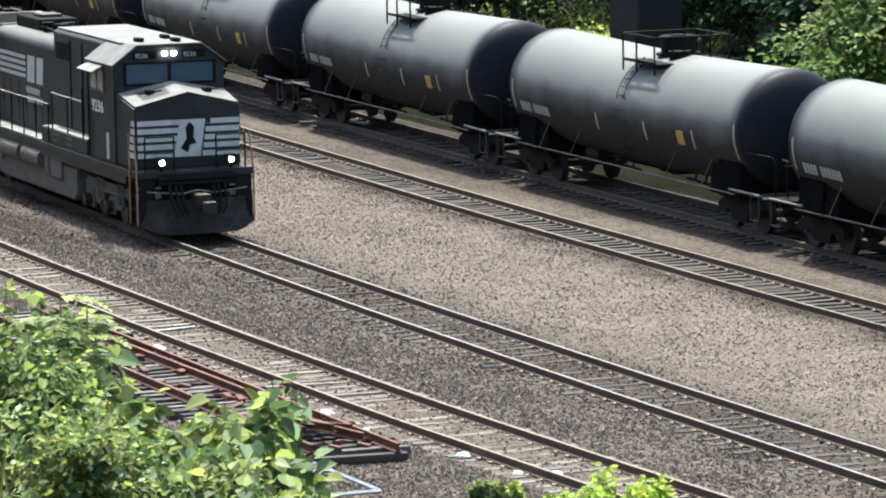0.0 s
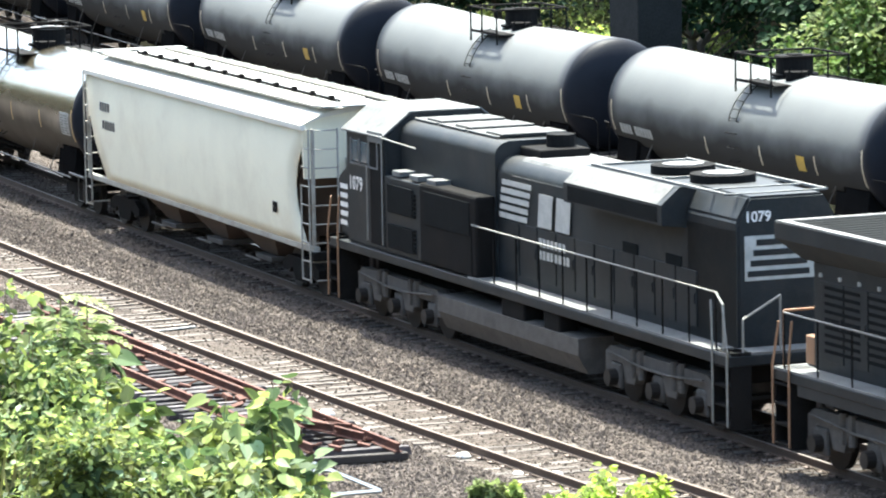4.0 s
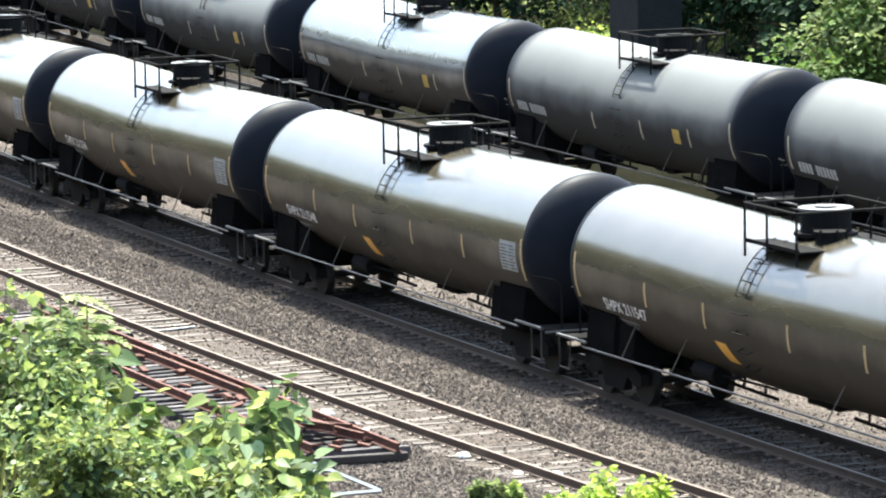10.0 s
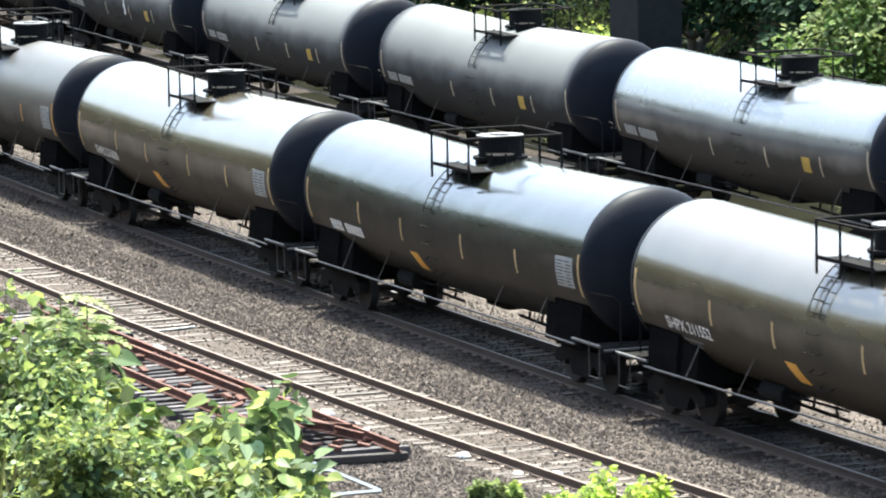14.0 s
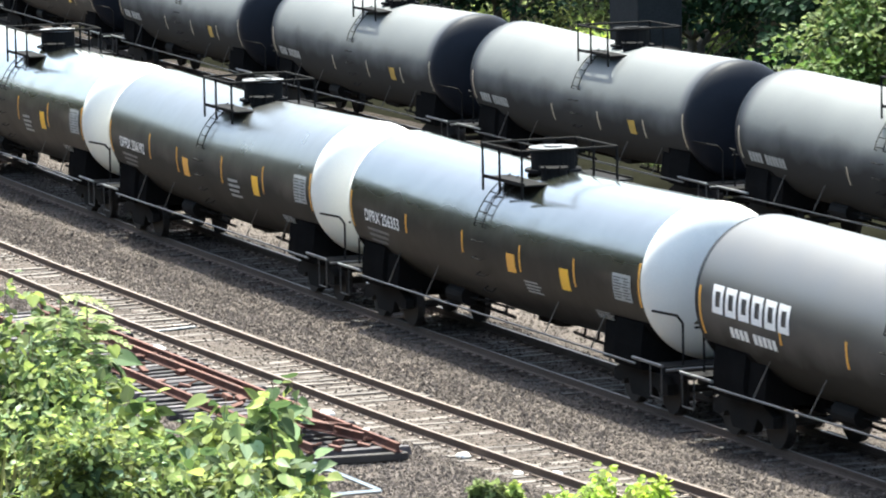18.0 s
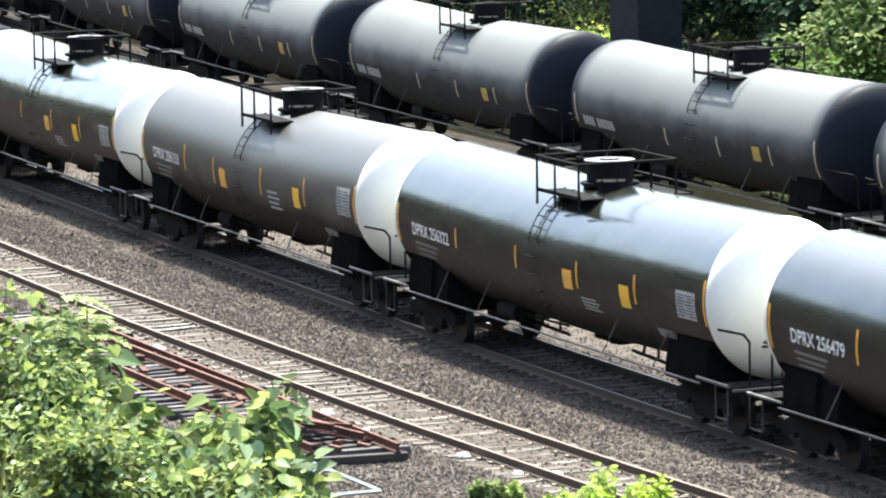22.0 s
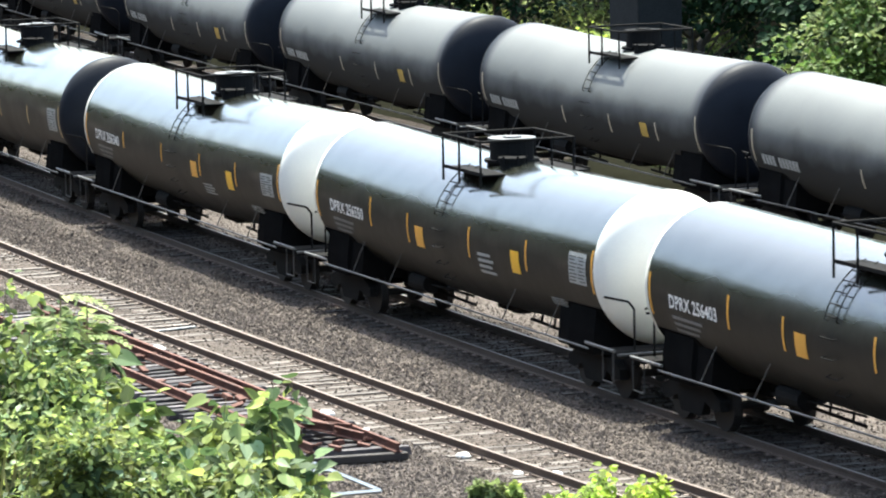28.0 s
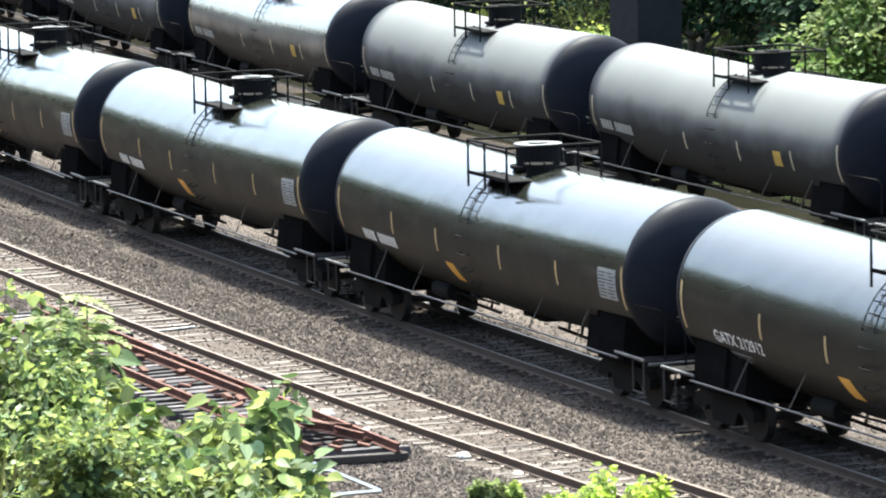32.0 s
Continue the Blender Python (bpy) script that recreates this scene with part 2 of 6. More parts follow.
def rod(bm, a, b, r, seg=6, r2=None):
    a, b = Vector(a), Vector(b)
    d = b - a
    m = Matrix.Translation((a + b) / 2) @ d.to_track_quat("Z", "Y").to_matrix().to_4x4()
    bmesh.ops.create_cone(bm, cap_ends=True, segments=seg, radius1=r, radius2=r if r2 is None else r2, depth=d.length, matrix=m)
    return bm


def pipe(bm, pts, r, seg=6):
    for a, b in zip(pts, pts[1:]):
        rod(bm, a, b, r, seg)
    return bm


def prism(bm, outline, y0, y1, axis="y"):
    """An outline of (x, z) pairs drawn out from y0 to y1 (axis x: (y, z) pairs drawn out along x)."""
    def at(u, v, w):
        return (u, w, v) if axis == "y" else (w, u, v)
    a = [bm.verts.new(at(u, v, y0)) for u, v in outline]
    b = [bm.verts.new(at(u, v, y1)) for u, v in outline]
    n = len(outline)
    bm.faces.new(a)
    bm.faces.new(list(reversed(b)))
    for i in range(n):
        bm.faces.new((a[i], b[i], b[(i + 1) % n], a[(i + 1) % n]))
    bmesh.ops.recalc_face_normals(bm, faces=bm.faces)
    return bm


def fresh():
    return bmesh.new()


def lathe_x(bm, profile, seg=40, close=True, drop=None):
    """Rings round the x axis from (x, r) pairs. drop(x): height of the ring's centre."""
    rings = []
    for x, r in profile:
        z = drop(x) if drop else 0.0
        if r < 1e-4:
            rings.append([bm.verts.new((x, 0, z))])
        else:
            rings.append([bm.verts.new((x, r * math.sin(2 * math.pi * i / seg), z + r * math.cos(2 * math.pi * i / seg))) for i in range(seg)])
    for a, b in zip(rings, rings[1:]):
        for i in range(seg):
            j = (i + 1) % seg
            q = [a[i % len(a)], a[j % len(a)], b[j % len(b)], b[i % len(b)]]
            q = list(dict.fromkeys(q))
            if len(q) > 2:
                bm.faces.new(q)
    bmesh.ops.recalc_face_normals(bm, faces=bm.faces)
    return bm


def empty(name, label, category, group=""):
    return tagged(new(name), label, category, group)


# ---- ground and tracks ----
def lateral(x, y):
    """Metres to the far side of the running track, and along it, of a place on the ground."""
    c = min(max(x, -100.0), 45.0)
    yb = K1 * c * c / 2 + K2 * c ** 3 / 6 + (x - c) * math.tan(K1 * c + K2 * c * c / 2)
    return y - yb


BED = -0.20


def ground_height(x, y):
    d = lateral(x, y)
    z = BED + 0.03 * noise.noise((x * 0.35, y * 0.35, 1.0)) + 0.012 * noise.noise((x * 1.4, y * 1.4, 4.0))
    if abs(d) < 1.9:
        z += 0.024 * min((1.9 - abs(d)) / 0.4, 1.0)
    if -8.5 < d < -2.5:
        z += 0.018
    if d < -14.0:
        q = min((-14.0 - d) / 23.5, 1.0)
        z += 12.3 * q ** 1.15 + 0.25 * noise.noise((x * 0.2, y * 0.2, 9.0)) * min(q * 6, 1)
    if d > 8.0:
        z += -0.08 * min((d - 8.0) / 0.5, 1.0) + 0.18 * min(max((d - 10.3) / 1.6, 0.0), 1.0)
    if d > 16.5:
        q = min((d - 16.5) / 4.0, 1.0)
        z += -0.7 * q + 0.15 * noise.noise((x * 0.3, y * 0.3, 3.0)) * q
    return z


def dustiness(x, y):
    """1 on clean grey stone between the lines, less on the brown yard, 0 under the rails on stone dark with oil and
    painted train shade.
    """
    d0 = lateral(x, y)
    d = d0 + 0.5 * noise.noise((x * 0.5, y * 0.5, 2.0)) + 0.3 * noise.noise((x * 1.7, y * 1.7, 6.0))
    clean = 0.62 + 0.24 * min(max((d - 2.0) / 1.1, 0), 1) * min(max((7.9 - d) / 0.8, 0), 1)
    oily_shade = max(min(max((w - abs(d - q)) / 0.8, 0), 1) for q, w in ((0.0, 1.65), (9.0, 1.65), (13.2, 2.3)))
    clean *= 1 - 0.85 * min(max((d - 11.5) / 1.0, 0), 1)
    old = abs(d0 - track_offset("A", x))
    clean -= 0.12 * min(max((1.25 - old) / 0.3, 0), 1)
    return max(clean, 0) * (1 - 0.95 * oily_shade)


def put_dust(me):
    layer = me.attributes.new("dust", "FLOAT", "POINT")
    layer.data.foreach_set("value", [dustiness(v.co.x, v.co.y) for v in me.vertices])


def build_stones():
    """Loose stones that lie on the bed, seen one by one."""
    rnd = np.random.RandomState(8)
    count = 190000
    s = rnd.uniform(-50, 24, count)
    d = np.where(rnd.uniform(0, 1, count) < 0.72, rnd.uniform(-10.5, -1.0, count), rnd.uniform(-1.0, 8.6, count))
    keep = np.abs(np.abs(d) - 0.755) > 0.09
    # sleepers are mostly swept clear, those of the old track most of all
    old = np.array([track_offset("A", float(q)) for q in s])
    keep &= ~((np.abs(d - old) < 1.3) & (rnd.uniform(0, 1, count) < 0.9)) & ~((np.abs(d) < 1.7) & (rnd.uniform(0, 1, count) < 0.6))
    s, d = s[keep], d[keep]
    n = len(s)
    stone = np.array([(1, 0, -0.4), (0, 1, -0.4), (-1, 0, -0.4), (0, -1, -0.4), (0.4, 0.1, 1), (-0.4, -0.1, 0.9)], float)
    faces = np.array([(0, 1, 4), (1, 2, 5), (1, 5, 4), (2, 3, 5), (3, 0, 4), (3, 4, 5)])
    size = rnd.uniform(0.016, 0.042, n) * np.where(d > 1.5, 0.75, 1.0) * np.where(rnd.uniform(0, 1, n) < 0.06, 1.5, 1.0)
    pts = stone[None] * (1 + rnd.uniform(-0.35, 0.35, (n, 6, 3))) + rnd.uniform(-0.3, 0.3, (n, 6, 3))
    a = rnd.uniform(0, 6.28, n)
    c, sn = np.cos(a)[:, None], np.sin(a)[:, None]
    x, y = pts[:, :, 0] * c - pts[:, :, 1] * sn, pts[:, :, 0] * sn + pts[:, :, 1] * c
    pts = np.stack([x, y, pts[:, :, 2] * 0.75], -1) * size[:, None, None]
    base = np.empty((n, 3))
    for i in range(n):
        px, py, _ = centre(float(s[i]), float(d[i]))
        base[i] = px, py, ground_height(px, py) + size[i] * 0.2
    verts = (pts + base[:, None]).reshape(-1, 3)
    tri = (faces[None] + (np.arange(n) * 6)[:, None, None]).reshape(-1, 3)
    me = bpy.data.meshes.new("ballast_stones")
    me.from_pydata(verts.tolist(), [], tri.tolist())
    put_dust_fast(me, base)
    me.materials.append(STONES)
    tagged(new("ballast_stones", me), "loose grey and brown ballast stones", "ballast", kind="stuff")


def put_dust_fast(me, base):
    layer = me.attributes.new("dust", "FLOAT", "POINT")
    layer.data.foreach_set("value", np.repeat([dustiness(float(b[0]), float(b[1])) for b in base], 6).tolist())


def build_ground():
    xs = [-2500, -1500, -900, -600, -400, -300, -220, -160] + [-130 + i * 1.0 for i in range(0, 171)] + [45, 55, 65, 75, 85, 95, 110, 150, 220, 350, 600, 1000, 1800, 2500]
    ys = [-2500, -1500, -900, -500, -250, -140, -100, -80, -65] + [-55 + i * 1.0 for i in range(0, 91)] + [40, 48, 60, 80, 110, 160, 250, 400, 700, 1200, 2500]
    verts = [(x, y, ground_height(x, y)) for y in ys for x in xs]
    n = len(xs)
    faces = [(j * n + i, j * n + i + 1, (j + 1) * n + i + 1, (j + 1) * n + i) for j in range(len(ys) - 1) for i in range(n - 1)]
    me = bpy.data.meshes.new("ground")
    me.from_pydata(verts, [], faces)
    me.materials.append(BALLAST)
    me.materials.append(EARTH)
    for f in me.polygons:
        d = lateral(f.center.x, f.center.y)
        f.material_index = 0 if -14.2 < d < 14.9 and abs(f.center.x) < 300 else 1
        f.use_smooth = True
    put_dust(me)
    tagged(new("ground", me), "grey crushed stone yard between grassy banks", "ground", kind="structure")


RAIL_OUTLINE = [(-0.036, 0.0), (0.036, 0.0), (0.036, -0.035), (0.009, -0.05), (0.009, -0.135), (0.07, -0.15), (0.07, -0.163),
                (-0.07, -0.163), (-0.07, -0.15), (-0.009, -0.135), (-0.009, -0.05), (-0.036, -0.035)]


LEVEL = {"A": 0.0, "B": 0.0, "C": -0.08, "D": 0.1}


def rail_mesh(track, side, s0, s1, step=1.0, wobble=0.0, seed=0.0):
    verts, faces, n = [], [], len(RAIL_OUTLINE)
    count = int((s1 - s0) / step) + 1
    for i in range(count):
        s = s0 + i * step
        x, y, th = at_track(track, s, side + wobble * noise.noise((s * 0.08, seed, 0.0)))
        dz = LEVEL[track] + wobble * 0.5 * noise.noise((s * 0.1, seed, 7.0))
        for w, z in RAIL_OUTLINE:
            verts.append((x - math.sin(th) * w, y + math.cos(th) * w, z + dz))
        if i:
            for k in range(n):
                a, b = (i - 1) * n + k, (i - 1) * n + (k + 1) % n
                faces.append((a, b, b + n, a + n))
    me = bpy.data.meshes.new("rail")
    me.from_pydata(verts, [], faces)
    return me


def tie_mesh(seed):
    r = random.Random(seed)
    bm = fresh()
    box(bm, -0.115, 0.115, -1.3, 1.3, -0.16, 0.0)
    bmesh.ops.subdivide_edges(bm, edges=[e for e in bm.edges if abs(e.verts[0].co.y - e.verts[1].co.y) > 1], cuts=3)
    for v in bm.verts:
        v.co += Vector((r.uniform(-0.012, 0.012), r.uniform(-0.03, 0.03), r.uniform(-0.012, 0.008)))
    me = bpy.data.meshes.new("tie")
    bm.to_mesh(me)
    bm.free()
    return me


def build_track(track, label, s0, s1, tie, top, wobble=0.0, tie_range=None, seat=-0.172):
    base = tagged(new("railway_track"), label, "railway track", kind="structure")
    for side in (-0.755, 0.755):
        me = rail_mesh(track, side, s0, s1, 1.0, wobble, side)
        me.materials.append(RUST)
        me.materials.append(top)
        n = len(RAIL_OUTLINE)
        for i, f in enumerate(me.polygons):
            f.material_index = 1 if i % n == 0 else 0
        piece("rail", me, None, base)
    rnd = random.Random(ord(track))
    meshes = []
    for i in range(6):
        me = tie_mesh(i + ord(track))
        me.materials.append(tie)
        meshes.append(me)
    t0, t1 = tie_range
    plates = fresh()
    s = t0
    while s < t1:
        x, y, th = at_track(track, s, rnd.uniform(-0.05, 0.05))
        piece("tie", rnd.choice(meshes), None, base,
              local=pose(x, y, seat + LEVEL[track] + rnd.uniform(-0.02, 0.012), rnd.uniform(-0.6, 0.6), 0, math.degrees(th) + rnd.uniform(-2.2, 2.2)))
        for side in (-0.755, 0.755):
            px, py, _ = at_track(track, s, side)
            m = pose(px, py, seat + LEVEL[track] + 0.012, 0, 0, math.degrees(th))
            g = bmesh.ops.create_cube(plates, size=1, matrix=m @ Matrix.Diagonal((0.17, 0.34, 0.022, 1)))
            for e in (-0.1, 0.1):
                bmesh.ops.create_cube(plates, size=1, matrix=m @ pose(0.05, e, 0.02) @ Matrix.Diagonal((0.022, 0.03, 0.04, 1)))
        s += 0.52 + rnd.uniform(-0.04, 0.04)
    tagged(part("rail_fastenings", plates, CLIP, base), "rusty tie plates and spikes", kind="stuff")
    return base


CLIP = material("pale rusty spike steel", (0.15, 0.115, 0.095), 0.7, 0.3, 0.4, 3, 20)
build_ground()
build_stones()
build_track("A", "unused weathered railway track with bleached sleepers", -110, 45, TIE_OLD, RUST_LIT_TOP, 0.06, (-62, 28))
build_track("B", "main railway track with dark sleepers on ballast", -130, 60, TIE_DARK, RAIL_TOP, 0.015, (-60, 32))
build_track("C", "empty railway track with rusty rails and dark sleepers", -130, 60, TIE_DARK, RUST_LIT_TOP, 0.02, (-82, 26))
build_track("D", "railway track under the far tank train", -130, 60, TIE_DARK, RAIL_TOP, 0.015, (-80, 25))


# ---- tank cars ----
DARKSTEEL = material("grimy grey steel", (0.07, 0.067, 0.062), 0.6, 0.3, 0.35)
R_TANK, Z_TANK = 1.50, 2.375
HALF_N, HALF_F = 7.78, 7.55


def tank_z(x):
    return Z_TANK + 0.017 * abs(x)


def on_tank(x, up, lift=0.006, side=-1):
    """A place on the tank's side: x along it, up metres of arc above its centre line."""
    a = up / R_TANK
    r = R_TANK + lift
    return Vector((x, side * r * math.cos(a), tank_z(x) + r * math.sin(a)))


def patch(bm, x0, x1, u0, u1, lift=0.009, slant=0.0):
    """A sticker on the tank's near side with a real thickness."""
    nx, nu = max(1, int((x1 - x0) / 0.4)), max(2, int((u1 - u0) / 0.1))
    grid = [[bm.verts.new(on_tank(x0 + (x1 - x0) * i / nx + slant * j / nu, u0 + (u1 - u0) * j / nu, lift)) for j in range(nu + 1)] for i in range(nx + 1)]
    fs = [bm.faces.new((grid[i][j], grid[i + 1][j], grid[i + 1][j + 1], grid[i][j + 1])) for i in range(nx) for j in range(nu)]
    bmesh.ops.recalc_face_normals(bm, faces=fs)
    bmesh.ops.solidify(bm, geom=fs, thickness=0.004)
    return bm


def lettering(text, size, mat, name, parent, place, label=""):
    """Words as a mesh; place maps (across, up) to a point."""
    cu = bpy.data.curves.new("words", "FONT")
    cu.body, cu.size, cu.offset = text, size, size * 0.022
    cu.resolution_u = 3
    ob = new("words", cu)
    bpy.context.view_layer.update()
    me = bpy.data.meshes.new_from_object(ob.evaluated_get(bpy.context.evaluated_depsgraph_get()))
    bpy.data.objects.remove(ob)
    bpy.data.curves.remove(cu)
    for v in me.vertices:
        v.co = place(v.co.x * 0.84, v.co.y * 0.84)
    me.materials.clear()
    return piece(name, me, mat, parent, label)


def bogie(parent, x):
    bm = fresh()
    box(bm, -0.2, 0.2, -1.05, 1.05, 0.55, 0.82, 0.02)
    b = part("bogie", bm, BLACK, parent, "dark grimy cast steel bogie", local=pose(x, 0, 0))
    for y in (-1.0, 1.0):
        bm = fresh()
        prism(bm, [(-1.25, 0.42), (-1.25, 0.62), (-0.85, 0.78), (0.85, 0.78), (1.25, 0.62), (1.25, 0.42), (0.95, 0.4), (0.6, 0.52), (0.42, 0.24), (-0.42, 0.24), (-0.6, 0.52), (-0.95, 0.4)], y - 0.09, y + 0.09)
        for k in range(3):
            rod(bm, (-0.2 + 0.2 * k, y - 0.12 * (1 if y > 0 else -1) * 0, 0.3), (-0.2 + 0.2 * k, y, 0.6), 0.07, 8)
        part("side_frame", bm, BLACK, b)
    for dx in (-0.89, 0.89):
        bm = fresh()
        for y in (-0.72, 0.72):
            sgn = 1 if y > 0 else -1
            rod(bm, (dx, y, 0.46), (dx, y + 0.13 * sgn, 0.46), 0.46, 24)
            rod(bm, (dx, y - 0.03 * sgn, 0.46), (dx, y + 0.005 * sgn, 0.46), 0.485, 24)
            rod(bm, (dx, y + 0.13 * sgn, 0.46), (dx, y + 0.36 * sgn, 0.46), 0.1, 10)
        rod(bm, (dx, -0.8, 0.46), (dx, 0.8, 0.46), 0.08, 8)
        part("wheelset", bm, WHEEL, b)
    return b


def coupler(parent, x, sgn, z=0.86):
    bm = fresh()
    box(bm, x - 0.45 * (sgn > 0), x + 0.45 * (sgn < 0), -0.09, 0.09, z - 0.1, z + 0.1, 0.02)
    box(bm, x - 0.12, x + 0.12, -0.17, 0.15, z - 0.15, z + 0.15, 0.03)
    return part("coupler", bm, WHEEL, parent)


def tank_car(spec, half_pitch, HALF):
    """One tank car standing at the origin, looking along +x."""
    car = empty("tank_car", spec["label"], "tank car", spec["group"])
    seg = 48
    bm = fresh()
    xs = [-HALF, -HALF + 0.03, -5, -2.5, -0.15, 0, 0.15, 2.5, 5, HALF - 0.03, HALF]
    lathe_x(bm, [(x, R_TANK) for x in xs], seg, drop=tank_z)
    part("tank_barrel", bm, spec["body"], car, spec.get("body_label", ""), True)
    for sgn in (-1, 1):
        bm = fresh()
        prof = [(sgn * HALF, R_TANK + 0.004), (sgn * (HALF + 0.05), R_TANK + 0.004)]
        for i in range(1, 11):
            a = math.pi / 2 * i / 10
            prof.append((sgn * (HALF + 0.05 + spec.get('dish', 0.62) * math.sin(a)), (R_TANK + 0.004) * math.cos(a) if i < 10 else 0))
        lathe_x(bm, prof, seg, drop=lambda x: tank_z(HALF))
        part("tank_head", bm, spec["head"], car, spec["head_label"], True)
    for x in (-5.0, -2.5, 2.5, 5.0) if spec.get("rings", False) else ():
        bm = fresh()
        lathe_x(bm, [(x - 0.02, R_TANK), (x - 0.012, R_TANK + 0.004), (x + 0.012, R_TANK + 0.004), (x + 0.02, R_TANK)], seg, drop=tank_z)
        part("weld_seam", bm, spec["body"], car, smooth=True)
    # fittings on top
    top = Z_TANK + R_TANK
    ox = spec.get("ox", 0.0)
    bm = fresh()
    rod(bm, (ox + 0.1, 0, top - 0.12), (ox + 0.1, 0, top + 0.44), 0.46, 24)
    rod(bm, (ox + 0.1, 0, top - 0.02), (ox + 0.1, 0, top + 0.04), 0.58, 24)
    dome = part("dome_housing", bm, BLACK, car, "black round fittings housing")
    bm = fresh()
    rod(bm, (ox + 0.1, 0, top + 0.44), (ox + 0.1, 0, top + 0.48), 0.5, 24)
    rod(bm, (ox + 0.1, 0, top + 0.48), (ox + 0.1, 0, top + 0.51), 0.2, 12)
    part("lid", bm, spec.get("lid", STEEL), dome, "grey sunlit lid")
    bm = fresh()
    rod(bm, (ox + 0.85, -0.3, top - 0.12), (ox + 0.85, -0.3, top + 0.1), 0.26, 20)
    rod(bm, (ox + 0.85, -0.3, top + 0.1), (ox + 0.85, -0.3, top + 0.15), 0.3, 20)
    for k in range(6):
        a = k * math.pi / 3
        rod(bm, (ox + 0.85 + 0.3 * math.cos(a), -0.3 + 0.3 * math.sin(a), top + 0.02), (ox + 0.85 + 0.3 * math.cos(a), -0.3 + 0.3 * math.sin(a), top + 0.19), 0.025, 5)
    part("manway", bm, BLACK, car)
    h = top + spec.get("rail_h", 0.55)
    deck = top - 0.16
    for y, far_y in ((-1, -1.22), (1, 0.85)):
        bm = fresh()
        prism(bm, [(y * 0.5, deck), (y * 1.2, deck), (y * 1.2, deck + 0.07), (y * 1.17, deck + 0.07), (y * 1.17, deck + 0.03), (y * 0.5, deck + 0.03)], ox - 0.72, ox + 1.4, "x")
        part("platform", bm, BLACK, car, "black walkway on the tank top")
        for x in (-0.7, 0.2, 1.38):
            bm = fresh()
            rod(bm, (ox + x, far_y, deck - 0.25 if y < 0 else deck), (ox + x, far_y, h), 0.028, 6)
            part("rail_post", bm, BLACK, car)
        bm = fresh()
        pipe(bm, [(ox - 0.7, far_y, h), (ox + 1.38, far_y, h)], 0.028)
        part("platform_rail", bm, BLACK, car, "black pipe handrail")
    for x in (-0.7, 1.38):
        bm = fresh()
        pipe(bm, [(ox + x, -1.22, h), (ox + x, 0.85, h)], 0.028)
        part("platform_rail", bm, BLACK, car, "black pipe handrail")
    for y in (-1, 1):
        bm = fresh()
        for dx in (ox - 0.5, ox - 0.05):
            prev = None
            for i in range(8):
                a = radians(64 - i * 7.0)
                q = (dx, y * 1.57 * math.cos(a), tank_z(0) + 1.57 * math.sin(a))
                if prev:
                    rod(bm, prev, q, 0.013, 5)
                prev = q
            rod(bm, prev, (dx, y * 1.49 * math.cos(a), tank_z(0) + 1.49 * math.sin(a)), 0.013, 5)
        for i in range(6):
            a = radians(60 - i * 8.5)
            q = (ox - 0.5, y * 1.57 * math.cos(a), tank_z(0) + 1.57 * math.sin(a))
            rod(bm, q, (ox - 0.05, q[1], q[2]), 0.012, 5)
        part("ladder", bm, spec.get("ladder", BLACK), car)
        for i in range(4):
            a = radians(4 - i * 13.0)
            p0, p1 = (ox - 0.5, y * 1.49 * math.cos(a), tank_z(0) + 1.49 * math.sin(a)), (ox - 0.5, y * 1.61 * math.cos(a), tank_z(0) + 1.61 * math.sin(a))
            bm = fresh()
            pipe(bm, [p0, p1, (ox - 0.06, p1[1], p1[2]), (ox - 0.06, p0[1], p0[2])], 0.012, 5)
            part("step_rung", bm, BLACK, car)
        bm = fresh()
        pipe(bm, [(-7.4, y * 1.47, 0.98), (7.4, y * 1.47, 0.98)], 0.022)
        rod(bm, (-6.9, y * 1.47, 0.98), (-6.9, y * 1.3, 0.9), 0.02, 5)
        rod(bm, (6.9, y * 1.47, 0.98), (6.9, y * 1.3, 0.9), 0.02, 5)
        part("side_handrail", bm, spec.get("side_rail", STEEL), car, "long grey handrail below the tank")
        for x in (-5.6, -3.4, 3.0, 5.3):
            bm = fresh()
            rod(bm, (x, y * 1.47, 0.98), (x + 0.35, y * 1.3, tank_z(x) - 0.78), 0.013, 5)
            part("rail_stay", bm, STEEL, car)
        for sg in (-1, 1):
            bm = fresh()
            rows = []
            for k in range(9):
                u = -2.3 + k * 0.19
                trim = 0.9 * (k / 8) ** 2
                a0, a1 = sg * (5.2 + trim), sg * (HALF - 0.02)
                rows.append([bm.verts.new(on_tank(a0 + (a1 - a0) * i / 3, u, 0.02, y)) for i in range(4)])
            for ra, rb in zip(rows, rows[1:]):
                for i in range(3):
                    bm.faces.new((ra[i], ra[i + 1], rb[i + 1], rb[i]))
            bmesh.ops.recalc_face_normals(bm, faces=bm.faces)
            bmesh.ops.solidify(bm, geom=list(bm.faces), thickness=0.015)
            part("saddle_plate", bm, SADDLE_SHADE, car, "black saddle plate round the tank's lower end")
    # stub sills, end platforms, bogies and couplers
    for sgn in (-1, 1):
        bm = fresh()
        box(bm, sgn * 5.2, sgn * (half_pitch - 0.5), -0.25, 0.25, 0.68, 1.05, 0.02)
        prism(bm, [(sgn * 5.9, 1.0), (sgn * 5.9, 1.2), (sgn * 7.5, 1.3), (sgn * 7.9, 1.0)], -0.12, 0.12)
